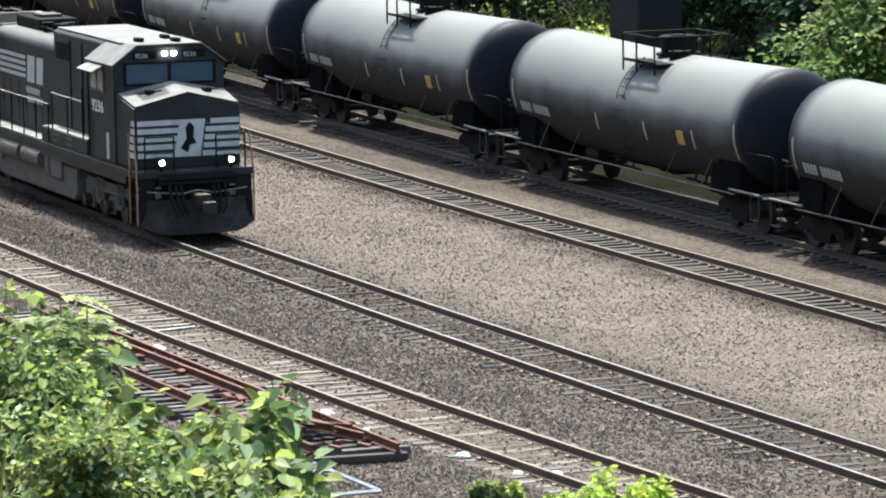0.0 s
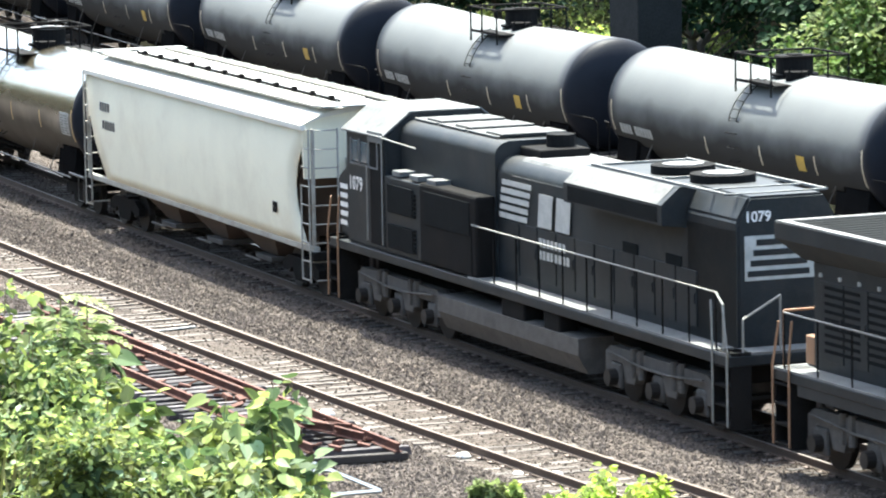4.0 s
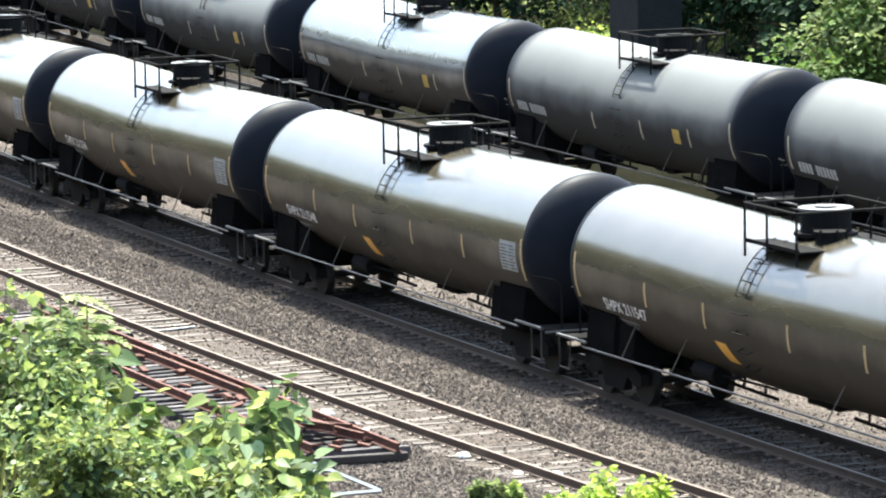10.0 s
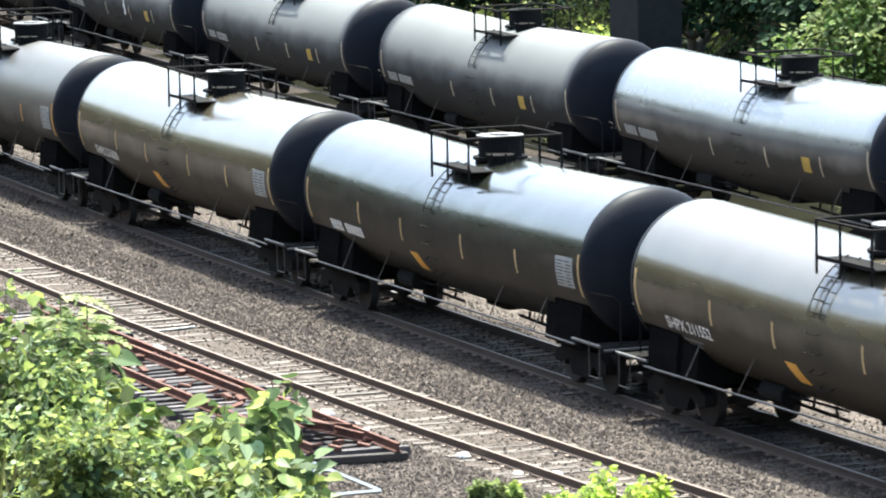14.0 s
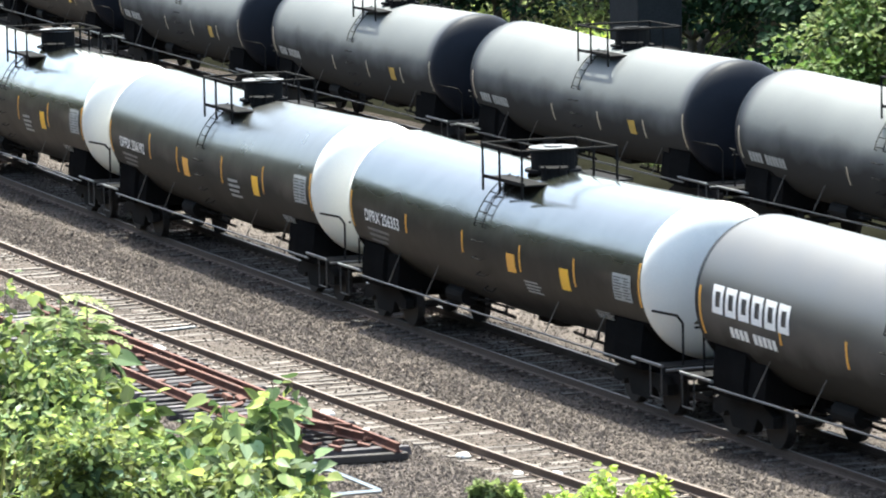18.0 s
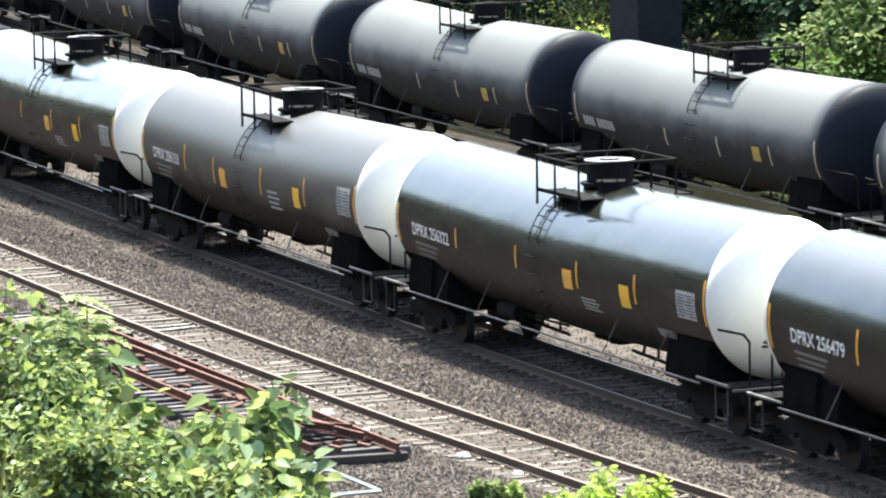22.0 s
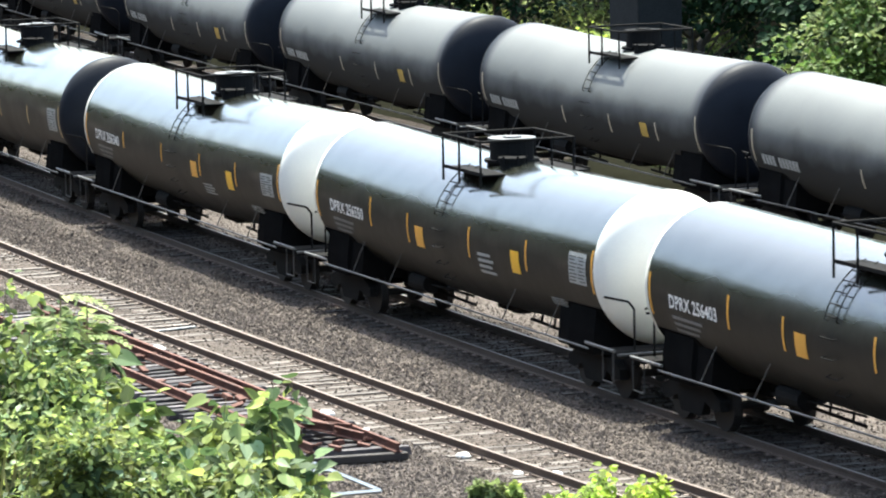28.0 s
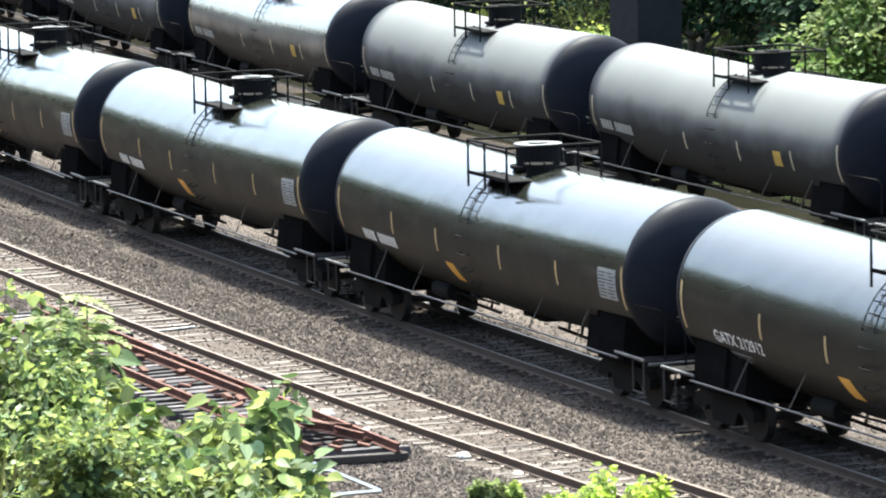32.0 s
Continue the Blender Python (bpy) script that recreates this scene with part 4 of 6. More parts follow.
def lead_locomotive():
    ob = empty("locomotive", "black wide cab diesel locomotive with white nose stripes", "locomotive", "locomotives")
    bm = fresh()
    box(bm, -10.3, 9.4, -1.5, 1.5, 1.5, 1.68, 0.02)
    part("underframe", bm, LOCO, ob)
    bm = fresh()
    box(bm, -9.6, 9.2, -0.7, 0.7, 1.05, 1.5)
    part("centre_sill", bm, BLACK, ob)
    for y in (-1.48, 1.42):
        bm = fresh()
        box(bm, -9.4, 8.8, y, y + 0.06, 1.3, 1.497)
        part("side_skirt", bm, LOCO, ob)
    bm = fresh()
    for y in (-1, 1):
        box(bm, -10.25, 0.7, y * 1.0, y * 1.5, 1.684, 1.72)
    box(bm, -10.3, -9.7, -1.48, 1.48, 1.684, 1.72)
    part("walkway", bm, PALE, ob, "dusty pale walkway deck")
    for y in (-1, 1):
        bm = fresh()
        box(bm, 0.75, 5.2, y * 1.02, y * 1.46, 1.69, 2.08, 0.02)
        part("side_locker", bm, LOCO, ob)
        bm = fresh()
        box(bm, 0.8, 5.15, y * 1.06, y * 1.44, 2.083, 2.1)
        part("locker_top", bm, PALE, ob)
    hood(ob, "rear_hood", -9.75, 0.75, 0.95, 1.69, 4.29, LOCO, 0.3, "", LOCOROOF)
    roof_gear(ob)
    hood_doors(ob, [-5.7 + i * 0.8 for i in range(9)], -0.955, 1.9, 2.95, LOCO)
    hood_doors(ob, [-9.5 + i * 0.9 for i in range(5)], -0.955, 1.9, 3.3, LOCO)
    # radiator wings
    bm = fresh()
    prism(bm, [(-0.95, 3.6), (-1.52, 4.02), (-1.52, 4.3), (1.52, 4.3), (1.52, 4.02), (0.95, 3.6)], -10.15, -5.95, "x")
    rad = part("radiator_housing", bm, LOCO, ob, "black flared radiator housing")
    bm = fresh()
    for y in (-1.5, 1.32):
        box(bm, -10.13, -5.97, y, y + 0.18, 4.304, 4.33)
    for x in (-10.13, -6.17):
        box(bm, x, x + 0.2, -1.315, 1.315, 4.304, 4.33)
    part("rim", bm, PALE, rad, "pale dusty rim")
    bm = fresh()
    box(bm, -9.92, -6.18, -1.3, 1.3, 4.304, 4.318)
    part("screen", bm, SCREEN, rad, "dark radiator screen")
    for k in range(12):
        x = -9.75 + k * 0.3
        bm = fresh()
        box(bm, x, x + 0.03, -1.3, 1.3, 4.318, 4.325)
        part("screen_bar", bm, SCREEN, rad)
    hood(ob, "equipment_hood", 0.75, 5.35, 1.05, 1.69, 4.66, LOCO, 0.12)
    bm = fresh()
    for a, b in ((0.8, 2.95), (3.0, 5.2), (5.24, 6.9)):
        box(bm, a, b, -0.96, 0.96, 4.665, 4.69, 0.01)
    part("roof_panel", bm, ROOFDUST_LIT, ob, "sunlit dusty roof panels")
    for x0, x1, z0, z1 in ((4.1, 4.8, 3.6, 4.25), (1.0, 2.2, 3.9, 4.35)):
        bm = fresh()
        for k in range(8):
            z = z0 + (z1 - z0) * k / 8
            box(bm, x0, x1, -1.075, -1.05, z, z + (z1 - z0) / 14)
        part("louvre", bm, SCREEN, ob)
    # cab
    bm = fresh()
    prism(bm, [(-1.45, 1.69), (1.45, 1.69), (1.45, 4.2), (0.85, 4.66), (-0.85, 4.66), (-1.45, 4.2)], 5.36, 7.85, "x")
    bmesh.ops.bevel(bm, geom=[e for e in bm.edges], offset=0.03, segments=2, affect="EDGES")
    cab = part("cab", bm, LOCO, ob, "satin black wide cab")
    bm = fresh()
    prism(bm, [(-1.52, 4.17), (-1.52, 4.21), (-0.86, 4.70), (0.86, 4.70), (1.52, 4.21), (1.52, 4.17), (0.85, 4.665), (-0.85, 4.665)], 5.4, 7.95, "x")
    part("roof", bm, ROOFDUST_LIT, cab, "sunlit pale dusty cab roof")
    for y0, y1 in ((-1.12, -0.04), (0.06, 1.14)):
        bm = fresh()
        box(bm, 7.852, 7.868, y0, y1, 3.72, 4.2, 0.004)
        part("windscreen", bm, GLASS, cab, "blue tinted windscreen")
    bm = fresh()
    for y in (-1.17, 0.0, 1.19):
        box(bm, 7.855, 7.885, y - 0.035, y + 0.035, 3.66, 4.26)
    for z in (3.66, 4.2):
        box(bm, 7.855, 7.88, -1.2, 1.2, z, z + 0.05)
    part("window_frame", bm, BLACK, cab)
    for x0, x1 in ((5.75, 6.25), (6.32, 6.85)):
        bm = fresh()
        box(bm, x0, x1, -1.462, -1.452, 3.5, 4.02, 0.004)
        part("side_window", bm, GLASS, cab)
    bm = fresh()
    for x in (5.7, 6.28, 6.88):
        box(bm, x - 0.025, x + 0.025, -1.475, -1.45, 3.46, 4.06)
    for z in (3.44, 4.03):
        box(bm, 5.68, 6.9, -1.475, -1.45, z, z + 0.035)
    part("side_window_frame", bm, PALE, cab)
    bm = fresh()
    prism(bm, [(-1.46, 4.12), (-1.8, 3.98), (-1.8, 4.0), (-1.46, 4.16)], 5.6, 7.0, "x")
    part("sunshade", bm, PALE, cab)
    for y0, y1 in ((-0.95, -0.32), (0.32, 0.95)):
        bm = fresh()
        box(bm, 7.86, 7.9, y0, y1, 4.33, 4.52, 0.01)
        part("number_board", bm, BLACK, cab, "black number board")
    for y in (-0.9, 0.37):
        flat_words("9236", 0.2, PLATE, "board_number", cab, 7.905, y, 4.36, face="front")
    for xx, yy in ((6.9, -0.5), (7.3, 0.35), (6.2, 0.4)):
        bm = fresh()
        box(bm, xx - 0.2, xx + 0.2, yy - 0.09, yy + 0.09, 4.7, 4.8, 0.02)
        rod(bm, (xx - 0.3, yy, 4.76), (xx + 0.35, yy, 4.78), 0.035, 6)
        part("air_horn", bm, BLACK, cab)
    for y in (-0.12, 0.12):
        bm = fresh()
        rod(bm, (7.86, y, 4.45), (7.93, y, 4.45), 0.058, 14)
        part("headlamp", bm, LAMP, cab, "bright lit headlamp")
    # nose
    bm = fresh()
    n0, n1 = 7.85, 9.38
    vs = [bm.verts.new(v) for v in ((n0, -1.42, 1.69), (n0, 1.42, 1.69), (n0, 1.42, 3.5), (n0, 0, 3.76), (n0, -1.42, 3.5),
                                    (n1, -1.36, 1.69), (n1, 1.36, 1.69), (n1, 1.38, 3.24), (n1 + 0.1, 0, 3.58), (n1, -1.38, 3.24))]
    for f in ((4, 3, 2, 1, 0), (5, 6, 7, 8, 9), (0, 5, 9, 4), (1, 2, 7, 6), (0, 1, 6, 5), (4, 9, 8, 3), (3, 8, 7, 2)):
        bm.faces.new([vs[i] for i in f])
    bmesh.ops.recalc_face_normals(bm, faces=bm.faces)
    bmesh.ops.bevel(bm, geom=list(bm.edges), offset=0.04, segments=2, affect="EDGES")
    nose = part("nose", bm, LOCO, ob, "black nose with white stripes")
    bm = fresh()
    for sg in (-1, 1):
        a = [bm.verts.new(v) for v in ((n0 + 0.12, 0, 3.765), (n1 + 0.06, 0, 3.605), (n1 - 0.03, sg * 1.35, 3.275), (n0 + 0.12, sg * 1.39, 3.51))]
        bm.faces.new(a)
    bmesh.ops.recalc_face_normals(bm, faces=bm.faces)
    bmesh.ops.solidify(bm, geom=list(bm.faces), thickness=-0.012)
    part("nose_top", bm, ROOFDUST_LIT, nose, "sunlit dusty nose top")
    for yy in (-0.75, 0.75):
        bm = fresh()
        box(bm, 8.45, 8.75, yy - 0.1, yy + 0.1, 3.5, 3.62, 0.02)
        rod(bm, (8.5, yy - 0.25, 3.5), (8.7, yy + 0.3, 3.6), 0.02, 5)
        part("nose_latch", bm, BLACK, nose)
    for k in range(5):
        z = 1.98 + k * 0.2
        for y0, y1 in ((-1.33, -0.42 + 0.06 * k), (0.36 + 0.03 * k, 1.33)):
            bm = fresh()
            box(bm, n1 + 0.035, n1 + 0.05, y0, y1, z, z + 0.13)
            part("nose_stripe", bm, NOSEWHITE, nose, "white painted stripe")
        bm = fresh()
        prism(bm, [(n1 - 0.04, z), (n1 - 0.5 + 0.05 * k, z), (n1 - 0.45 + 0.05 * k, z + 0.13), (n1 - 0.04, z + 0.13)], -1.402, -1.3)
        part("side_stripe", bm, NOSEWHITE, nose)
    bm = fresh()
    prism(bm, [(-0.4, 1.98), (0.3, 1.98), (0.44, 2.91), (-0.22, 2.91)], n1 + 0.052, n1 + 0.066, "x")
    part("emblem_panel", bm, NOSEWHITE, nose, "white emblem panel")
    bm = fresh()
    prism(bm, [(-0.22, 2.2), (-0.06, 2.42), (-0.08, 2.7), (0.02, 2.86), (0.14, 2.72), (0.12, 2.45), (0.2, 2.3), (0.04, 2.28), (-0.04, 2.08)], n1 + 0.068, n1 + 0.076, "x")
    part("emblem", bm, BLACK, nose, "dark emblem shape")
    # front end
    bm = fresh()
    box(bm, 9.3, 10.0, -1.5, 1.5, 1.52, 1.7, 0.02)
    part("front_beam", bm, LOCO, ob)
    for k in range(3):
        bm = fresh()
        box(bm, 9.98, 10.06 - 0.02 * k, -1.0, 1.0, 1.36 + 0.1 * k, 1.42 + 0.1 * k, 0.01)
        part("anticlimber_rib", bm, BLACK, ob)
    bm = fresh()
    box(bm, 9.55, 9.7, -1.3, 1.3, 0.85, 1.52, 0.02)
    part("pilot_plate", bm, BLACK, ob, "black pilot plate behind the coupler")
    bm = fresh()
    rows = []
    for j in range(6):
        f = j / 5
        z = 0.98 - 0.84 * f
        row = []
        for i in range(13):
            y = -1.5 + 0.25 * i
            # a blunt wedge, curled forward at its foot, with cut-off lower corners
            q = max(z, 0.14 + 0.24 * max(abs(y) - 1.1, 0) / 0.4)
            row.append(bm.verts.new((9.86 + 0.42 * (1 - (abs(y) / 1.5) ** 1.6) + 0.2 * f * f - 0.05 * f, y, q)))
        rows.append(row)
    for ra, rb in zip(rows, rows[1:]):
        for i in range(12):
            bm.faces.new((ra[i], ra[i + 1], rb[i + 1], rb[i]))
    bmesh.ops.remove_doubles(bm, verts=bm.verts, dist=0.002)
    bmesh.ops.recalc_face_normals(bm, faces=bm.faces)
    bmesh.ops.solidify(bm, geom=list(bm.faces), thickness=0.04)
    part("snow_plough", bm, PLOUGH, ob, "dusty black front plough", "hard")
    for y in (-1.18, 1.18):
        bm = fresh()
        box(bm, 9.68, 9.9, y - 0.3, y + 0.3, 1.0, 1.12, 0.01)
        box(bm, 9.68, 9.9, y - 0.3, y + 0.3, 1.24, 1.3, 0.01)
        part("end_step", bm, STEEL, ob, "worn steel step")
    bm = fresh()
    pipe(bm, [(10.05, -1.3, 1.2), (10.1, -0.4, 1.12), (10.12, 0.0, 1.2), (10.1, 0.4, 1.12), (10.05, 1.3, 1.2)], 0.022)
    part("uncoupling_lever", bm, STEEL, ob)
    bm = fresh()
    rod(bm, (9.7, 0, 0.98), (10.5, 0, 0.98), 0.17, 12)
    box(bm, 10.35, 10.75, -0.22, 0.16, 0.8, 1.16, 0.05)
    part("coupler_housing", bm, WHEEL, ob)
    for y in (-0.9, 0.9):
        bm = fresh()
        box(bm, 9.9, 10.08, y - 0.14, y + 0.14, 1.78, 2.06, 0.03)
        rod(bm, (10.0, y, 1.9), (10.02, y, 1.7), 0.03, 6)
        lamp = part("ditch_light", bm, BLACK, ob)
        bm = fresh()
        rod(bm, (10.06, y, 1.92), (10.11, y, 1.92), 0.062, 16)
        part("lens", bm, LAMP, lamp, "bright lit ditch lamp")
    for y0, y1 in ((-1.3, -0.55), (0.55, 1.3)):
        bm = fresh()
        pipe(bm, [(9.95, y0, 1.7), (9.95, y0, 2.55), (9.95, y1, 2.55), (9.95, y1, 1.7)], 0.022)
        part("front_handrail", bm, BLACK, ob)
        bm = fresh()
        pipe(bm, [(9.95, y0, 2.15), (9.95, y1, 2.15)], 0.018)
        part("front_crossbar", bm, BLACK, ob)
    for y in (-0.72, -0.56, -0.42, 0.42, 0.56, 0.72):
        bm = fresh()
        pipe(bm, [(9.98, y, 1.4), (10.2, y, 1.1), (10.3, y * 0.95, 0.8), (10.36, y * 0.8, 0.62)], 0.032)
        part("air_hose", bm, BLACK, ob)
    coupler(ob, LOCO1_LEN / 2, 1)
    coupler(ob, -LOCO1_LEN / 2, -1)
    steps(ob, 9.95, 1, RAILRUST)
    steps(ob, -10.3, -1, RAILRUST)
    side_handrail(ob, [-9.9 + 1.27 * i for i in range(10)], -1.47, 1.7, 2.72, RAILWHITE, BLACK)
    side_handrail(ob, [-9.9 + 1.27 * i for i in range(10)], 1.47, 1.7, 2.72, RAILWHITE, BLACK)
    side_handrail(ob, [1.9, 3.4, 4.9], -1.46, 2.1, 3.05, RAILWHITE, BLACK)
    bm = fresh()
    pipe(bm, [(-10.25, -0.5, 1.7), (-10.25, -0.5, 2.7), (-10.25, -1.3, 2.7), (-10.25, -1.3, 1.7)], 0.024)
    pipe(bm, [(-10.25, 0.5, 1.7), (-10.25, 0.5, 2.7), (-10.25, 1.3, 2.7), (-10.25, 1.3, 1.7)], 0.024)
    part("end_handrail", bm, RAILRUST, ob)
    for x in (1.9, 3.3):
        for z in (1.8, 1.95):
            bm = fresh()
            box(bm, x, x + 0.5, -1.475, -1.455, z, z + 0.03)
            part("locker_handle", bm, STEEL, ob)
    for x in (2.35, 3.5, 4.95):
        bm = fresh()
        box(bm, x, x + 0.03, -1.075, -1.045, 2.12, 4.45)
        part("panel_seam", bm, BLACK, ob)
    bm = fresh()
    box(bm, 5.42, 5.5, -1.475, -1.448, 1.8, 3.9, 0.005)
    part("door_edge", bm, BLACK, ob)
    bm = fresh()
    box(bm, 7.1, 7.3, -1.47, -1.445, 1.78, 2.45, 0.01)
    part("pale_label", bm, NOSEWHITE, ob, "tall pale label on the cab side")
    bm = fresh()
    pipe(bm, [(5.0, -1.5, 2.1), (5.0, -1.5, 3.4)], 0.02)
    pipe(bm, [(5.6, -1.5, 1.75), (5.6, -1.5, 3.3)], 0.02)
    part("door_grab_rail", bm, BLACK, ob)
    # tank, air reservoirs, trucks
    bm = fresh()
    prism(bm, [(-4.2, 1.25), (-4.2, 0.62), (-3.9, 0.36), (3.6, 0.36), (3.95, 0.6), (3.95, 1.25)], -1.38, 1.38)
    bmesh.ops.bevel(bm, geom=list(bm.edges), offset=0.05, segments=2, affect="EDGES")
    part("fuel_tank", bm, TRUCK, ob, "dusty grey fuel tank")
    for x0, x1 in ((-3.4, -1.5), (-1.1, 0.7)):
        bm = fresh()
        rod(bm, (x0, -1.32, 1.18), (x1, -1.32, 1.18), 0.27, 18)
        part("air_reservoir", bm, TRUCK, ob)
    for x0, x1 in ((-4.15, -3.5), (0.95, 1.35), (1.5, 2.6)):
        bm = fresh()
        box(bm, x0, x1, -1.46, -1.1, 0.8, 1.46, 0.04)
        part("equipment_box", bm, TRUCK, ob)
    six_wheel_truck(ob, 6.55)
    six_wheel_truck(ob, -7.1)
    # lettering: plain shapes for marks, the road number in figures
    lettering("9236", 0.5, LETTER, "road_number", cab, lambda a, b: Vector((5.75 + a * 1.3, -1.457, 2.92 + b)), "white road number")
    for k in range(4):
        bm = fresh()
        slab(bm, -5.35, -2.6, -0.957, 3.08 + 0.17 * k, 3.18 + 0.17 * k)
        part("logo_stripe", bm, LOGO, ob, "pale painted stripe")
    for x0, x1 in ((-2.45, -1.6), (-1.5, -0.75)):
        bm = fresh()
        slab(bm, x0, x1 - 0.1, -0.957, 3.0, 3.72, 0.1)
        part("logo_block", bm, LOGO, ob, "pale block shape of the logo")
    for z, count, x in ((2.7, 7, -2.45), (2.46, 8, -2.35)):
        for k in range(count):
            bm = fresh()
            slab(bm, x + k * 0.2, x + 0.14 + k * 0.2, -0.985, z, z + 0.17)
            part("name_bar", bm, LOGO, ob, "pale bar of painted lettering")
    return ob


def trailing_locomotive():
    """Its cab is at the -x end: it runs backwards."""
    ob = empty("locomotive", "black diesel locomotive running cab to the rear", "locomotive", "locomotives")
    bm = fresh()
    box(bm, -10.3, 10.4, -1.5, 1.5, 1.45, 1.64, 0.02)
    part("underframe", bm, LOCO, ob)
    bm = fresh()
    box(bm, -9.4, 9.6, -0.7, 0.7, 1.0, 1.45)
    part("centre_sill", bm, BLACK, ob)
    bm = fresh()
    for y in (-1, 1):
        box(bm, -2.2, 10.35, y * 1.02, y * 1.5, 1.644, 1.69)
    box(bm, 9.75, 10.38, -1.48, 1.48, 1.644, 1.69)
    part("walkway", bm, PALE, ob, "dusty pale walkway deck")
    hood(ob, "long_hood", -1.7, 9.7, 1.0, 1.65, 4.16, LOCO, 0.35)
    bm = fresh()
    prism(bm, [(-1.0, 3.84), (-0.72, 4.19), (0.72, 4.19), (1.0, 3.84), (0.98, 3.83), (0.7, 4.165), (-0.7, 4.165), (-0.98, 3.83)], -0.9, 3.1, "x")
    part("hood_top", bm, PALE, ob, "sunlit dusty hood roof")
    hood_doors(ob, [-1.5 + 0.95 * i for i in range(11)], -1.005, 1.85, 2.9, LOCO)
    for x in (4.6, 6.6):
        bm = fresh()
        box(bm, x, x + 0.7, -1.02, -0.99, 2.2, 3.1, 0.01)
        part("grille", bm, SCREEN, ob)
    bm = fresh()
    prism(bm, [(-1.0, 3.66), (-1.5, 3.72), (-1.5, 4.1), (-1.12, 4.42), (1.12, 4.42), (1.5, 4.1), (1.5, 3.72), (1.0, 3.66)], 2.9, 7.5, "x")
    rad = part("radiator_housing", bm, LOCO, ob, "black overhanging radiator housing")
    bm = fresh()
    prism(bm, [(-1.5, 4.105), (-1.13, 4.425), (-1.11, 4.415), (-1.48, 4.095)], 2.92, 7.3, "x")
    part("edge", bm, PALE, rad, "sunlit dusty sloping panel")
    bm = fresh()
    box(bm, 3.1, 7.3, -1.512, -1.498, 3.76, 4.06, 0.005)
    part("intake_screen", bm, SCREEN, rad)
    for x in (5.2, 7.0):
        bm = fresh()
        rod(bm, (x, 0, 4.42), (x, 0, 4.58), 0.62, 24)
        fan = part("fan_housing", bm, BLACK, rad)
        bm = fresh()
        rod(bm, (x, 0, 4.582), (x, 0, 4.6), 0.4, 20)
        part("fan_cover", bm, PALE, fan)
    bm = fresh()
    for y in (-1.0, 1.0):
        box(bm, 3.2, 9.3, y - 0.04, y + 0.04, 4.425, 4.47)
    for x in (3.2, 6.1, 8.3, 9.25):
        box(bm, x, x + 0.08, -0.95, 0.95, 4.425, 4.46)
    part("roof_frame", bm, PALE, rad)
    # rear end
    bm = fresh()
    prism(bm, [(-1.0, 1.66), (1.0, 1.66), (1.0, 4.0), (0.75, 4.44), (-0.75, 4.44), (-1.0, 4.0)], 7.5, 9.72, "x")
    bmesh.ops.bevel(bm, geom=list(bm.edges), offset=0.05, segments=2, affect="EDGES")
    rear = part("rear_end", bm, LOCO, ob)
    bm = fresh()
    box(bm, 9.722, 9.73, -0.85, 0.75, 2.9, 3.72)
    part("end_panel", bm, NOSEWHITE, rear, "white painted end panel")
    for k in range(4):
        bm = fresh()
        box(bm, 9.731, 9.738, -0.8 + 0.06 * k, 0.45 - 0.05 * k, 2.97 + k * 0.19, 3.08 + k * 0.19)
        part("end_stripe", bm, LOCO, rear)
    flat_words("1079", 0.32, LETTER, "end_number", rear, 9.726, -0.85, 3.98, face="front")
    # equipment behind the cab
    hood(ob, "equipment_hood", -7.0, -1.7, 1.05, 1.65, 4.46, LOCO, 0.3)
    bm = fresh()
    for a, b in ((-6.9, -5.6), (-5.5, -4.0), (-3.9, -2.2)):
        box(bm, a, b, -0.78, 0.78, 4.465, 4.51, 0.015)
    part("roof_panel", bm, ROOFDUST_LIT, ob, "sunlit dusty roof hatches")
    bm = fresh()
    box(bm, -4.9, -1.75, -1.47, -1.02, 1.66, 3.35, 0.06)
    part("blower_housing", bm, BLACK, ob, "black blower housing box")
    for z in (1.8, 2.55):
        bm = fresh()
        for k in range(6):
            box(bm, -6.6, -5.2, -1.48, -1.44, z + 0.09 * k, z + 0.05 + 0.09 * k)
        part("louvre", bm, SCREEN, ob)
    bm = fresh()
    box(bm, -7.0, -4.92, -1.44, -1.02, 1.66, 3.3, 0.03)
    part("side_cabinet", bm, LOCO, ob)
    for x in (-6.6, -5.6, -4.6):
        bm = fresh()
        box(bm, x, x + 0.5, -1.42, -1.05, 3.33, 3.45, 0.02)
        part("cabinet_top", bm, PALE, ob)
    # cab and nose
    bm = fresh()
    prism(bm, [(-1.42, 1.65), (1.42, 1.65), (1.42, 4.1), (0.8, 4.6), (-0.8, 4.6), (-1.42, 4.1)], -9.35, -7.02, "x")
    bmesh.ops.bevel(bm, geom=list(bm.edges), offset=0.03, segments=2, affect="EDGES")
    cab = part("cab", bm, LOCO, ob, "satin black wide cab")
    bm = fresh()
    prism(bm, [(-1.5, 4.07), (-1.5, 4.11), (-0.82, 4.64), (0.82, 4.64), (1.5, 4.11), (1.5, 4.07), (0.8, 4.605), (-0.8, 4.605)], -9.45, -7.0, "x")
    part("roof", bm, ROOFDUST_LIT, cab, "sunlit pale dusty cab roof")
    for x in (-9.0, -8.45, -7.9):
        bm = fresh()
        box(bm, x, x + 0.42, -1.432, -1.422, 3.45, 3.9, 0.004)
        part("side_window", bm, GLASS, cab)
    bm = fresh()
    for x in (-9.05, -8.5, -7.95, -7.42):
        box(bm, x - 0.02, x + 0.03, -1.45, -1.42, 3.4, 3.95)
    box(bm, -9.07, -7.4, -1.45, -1.42, 3.37, 3.41)
    part("side_window_frame", bm, PALE, cab)
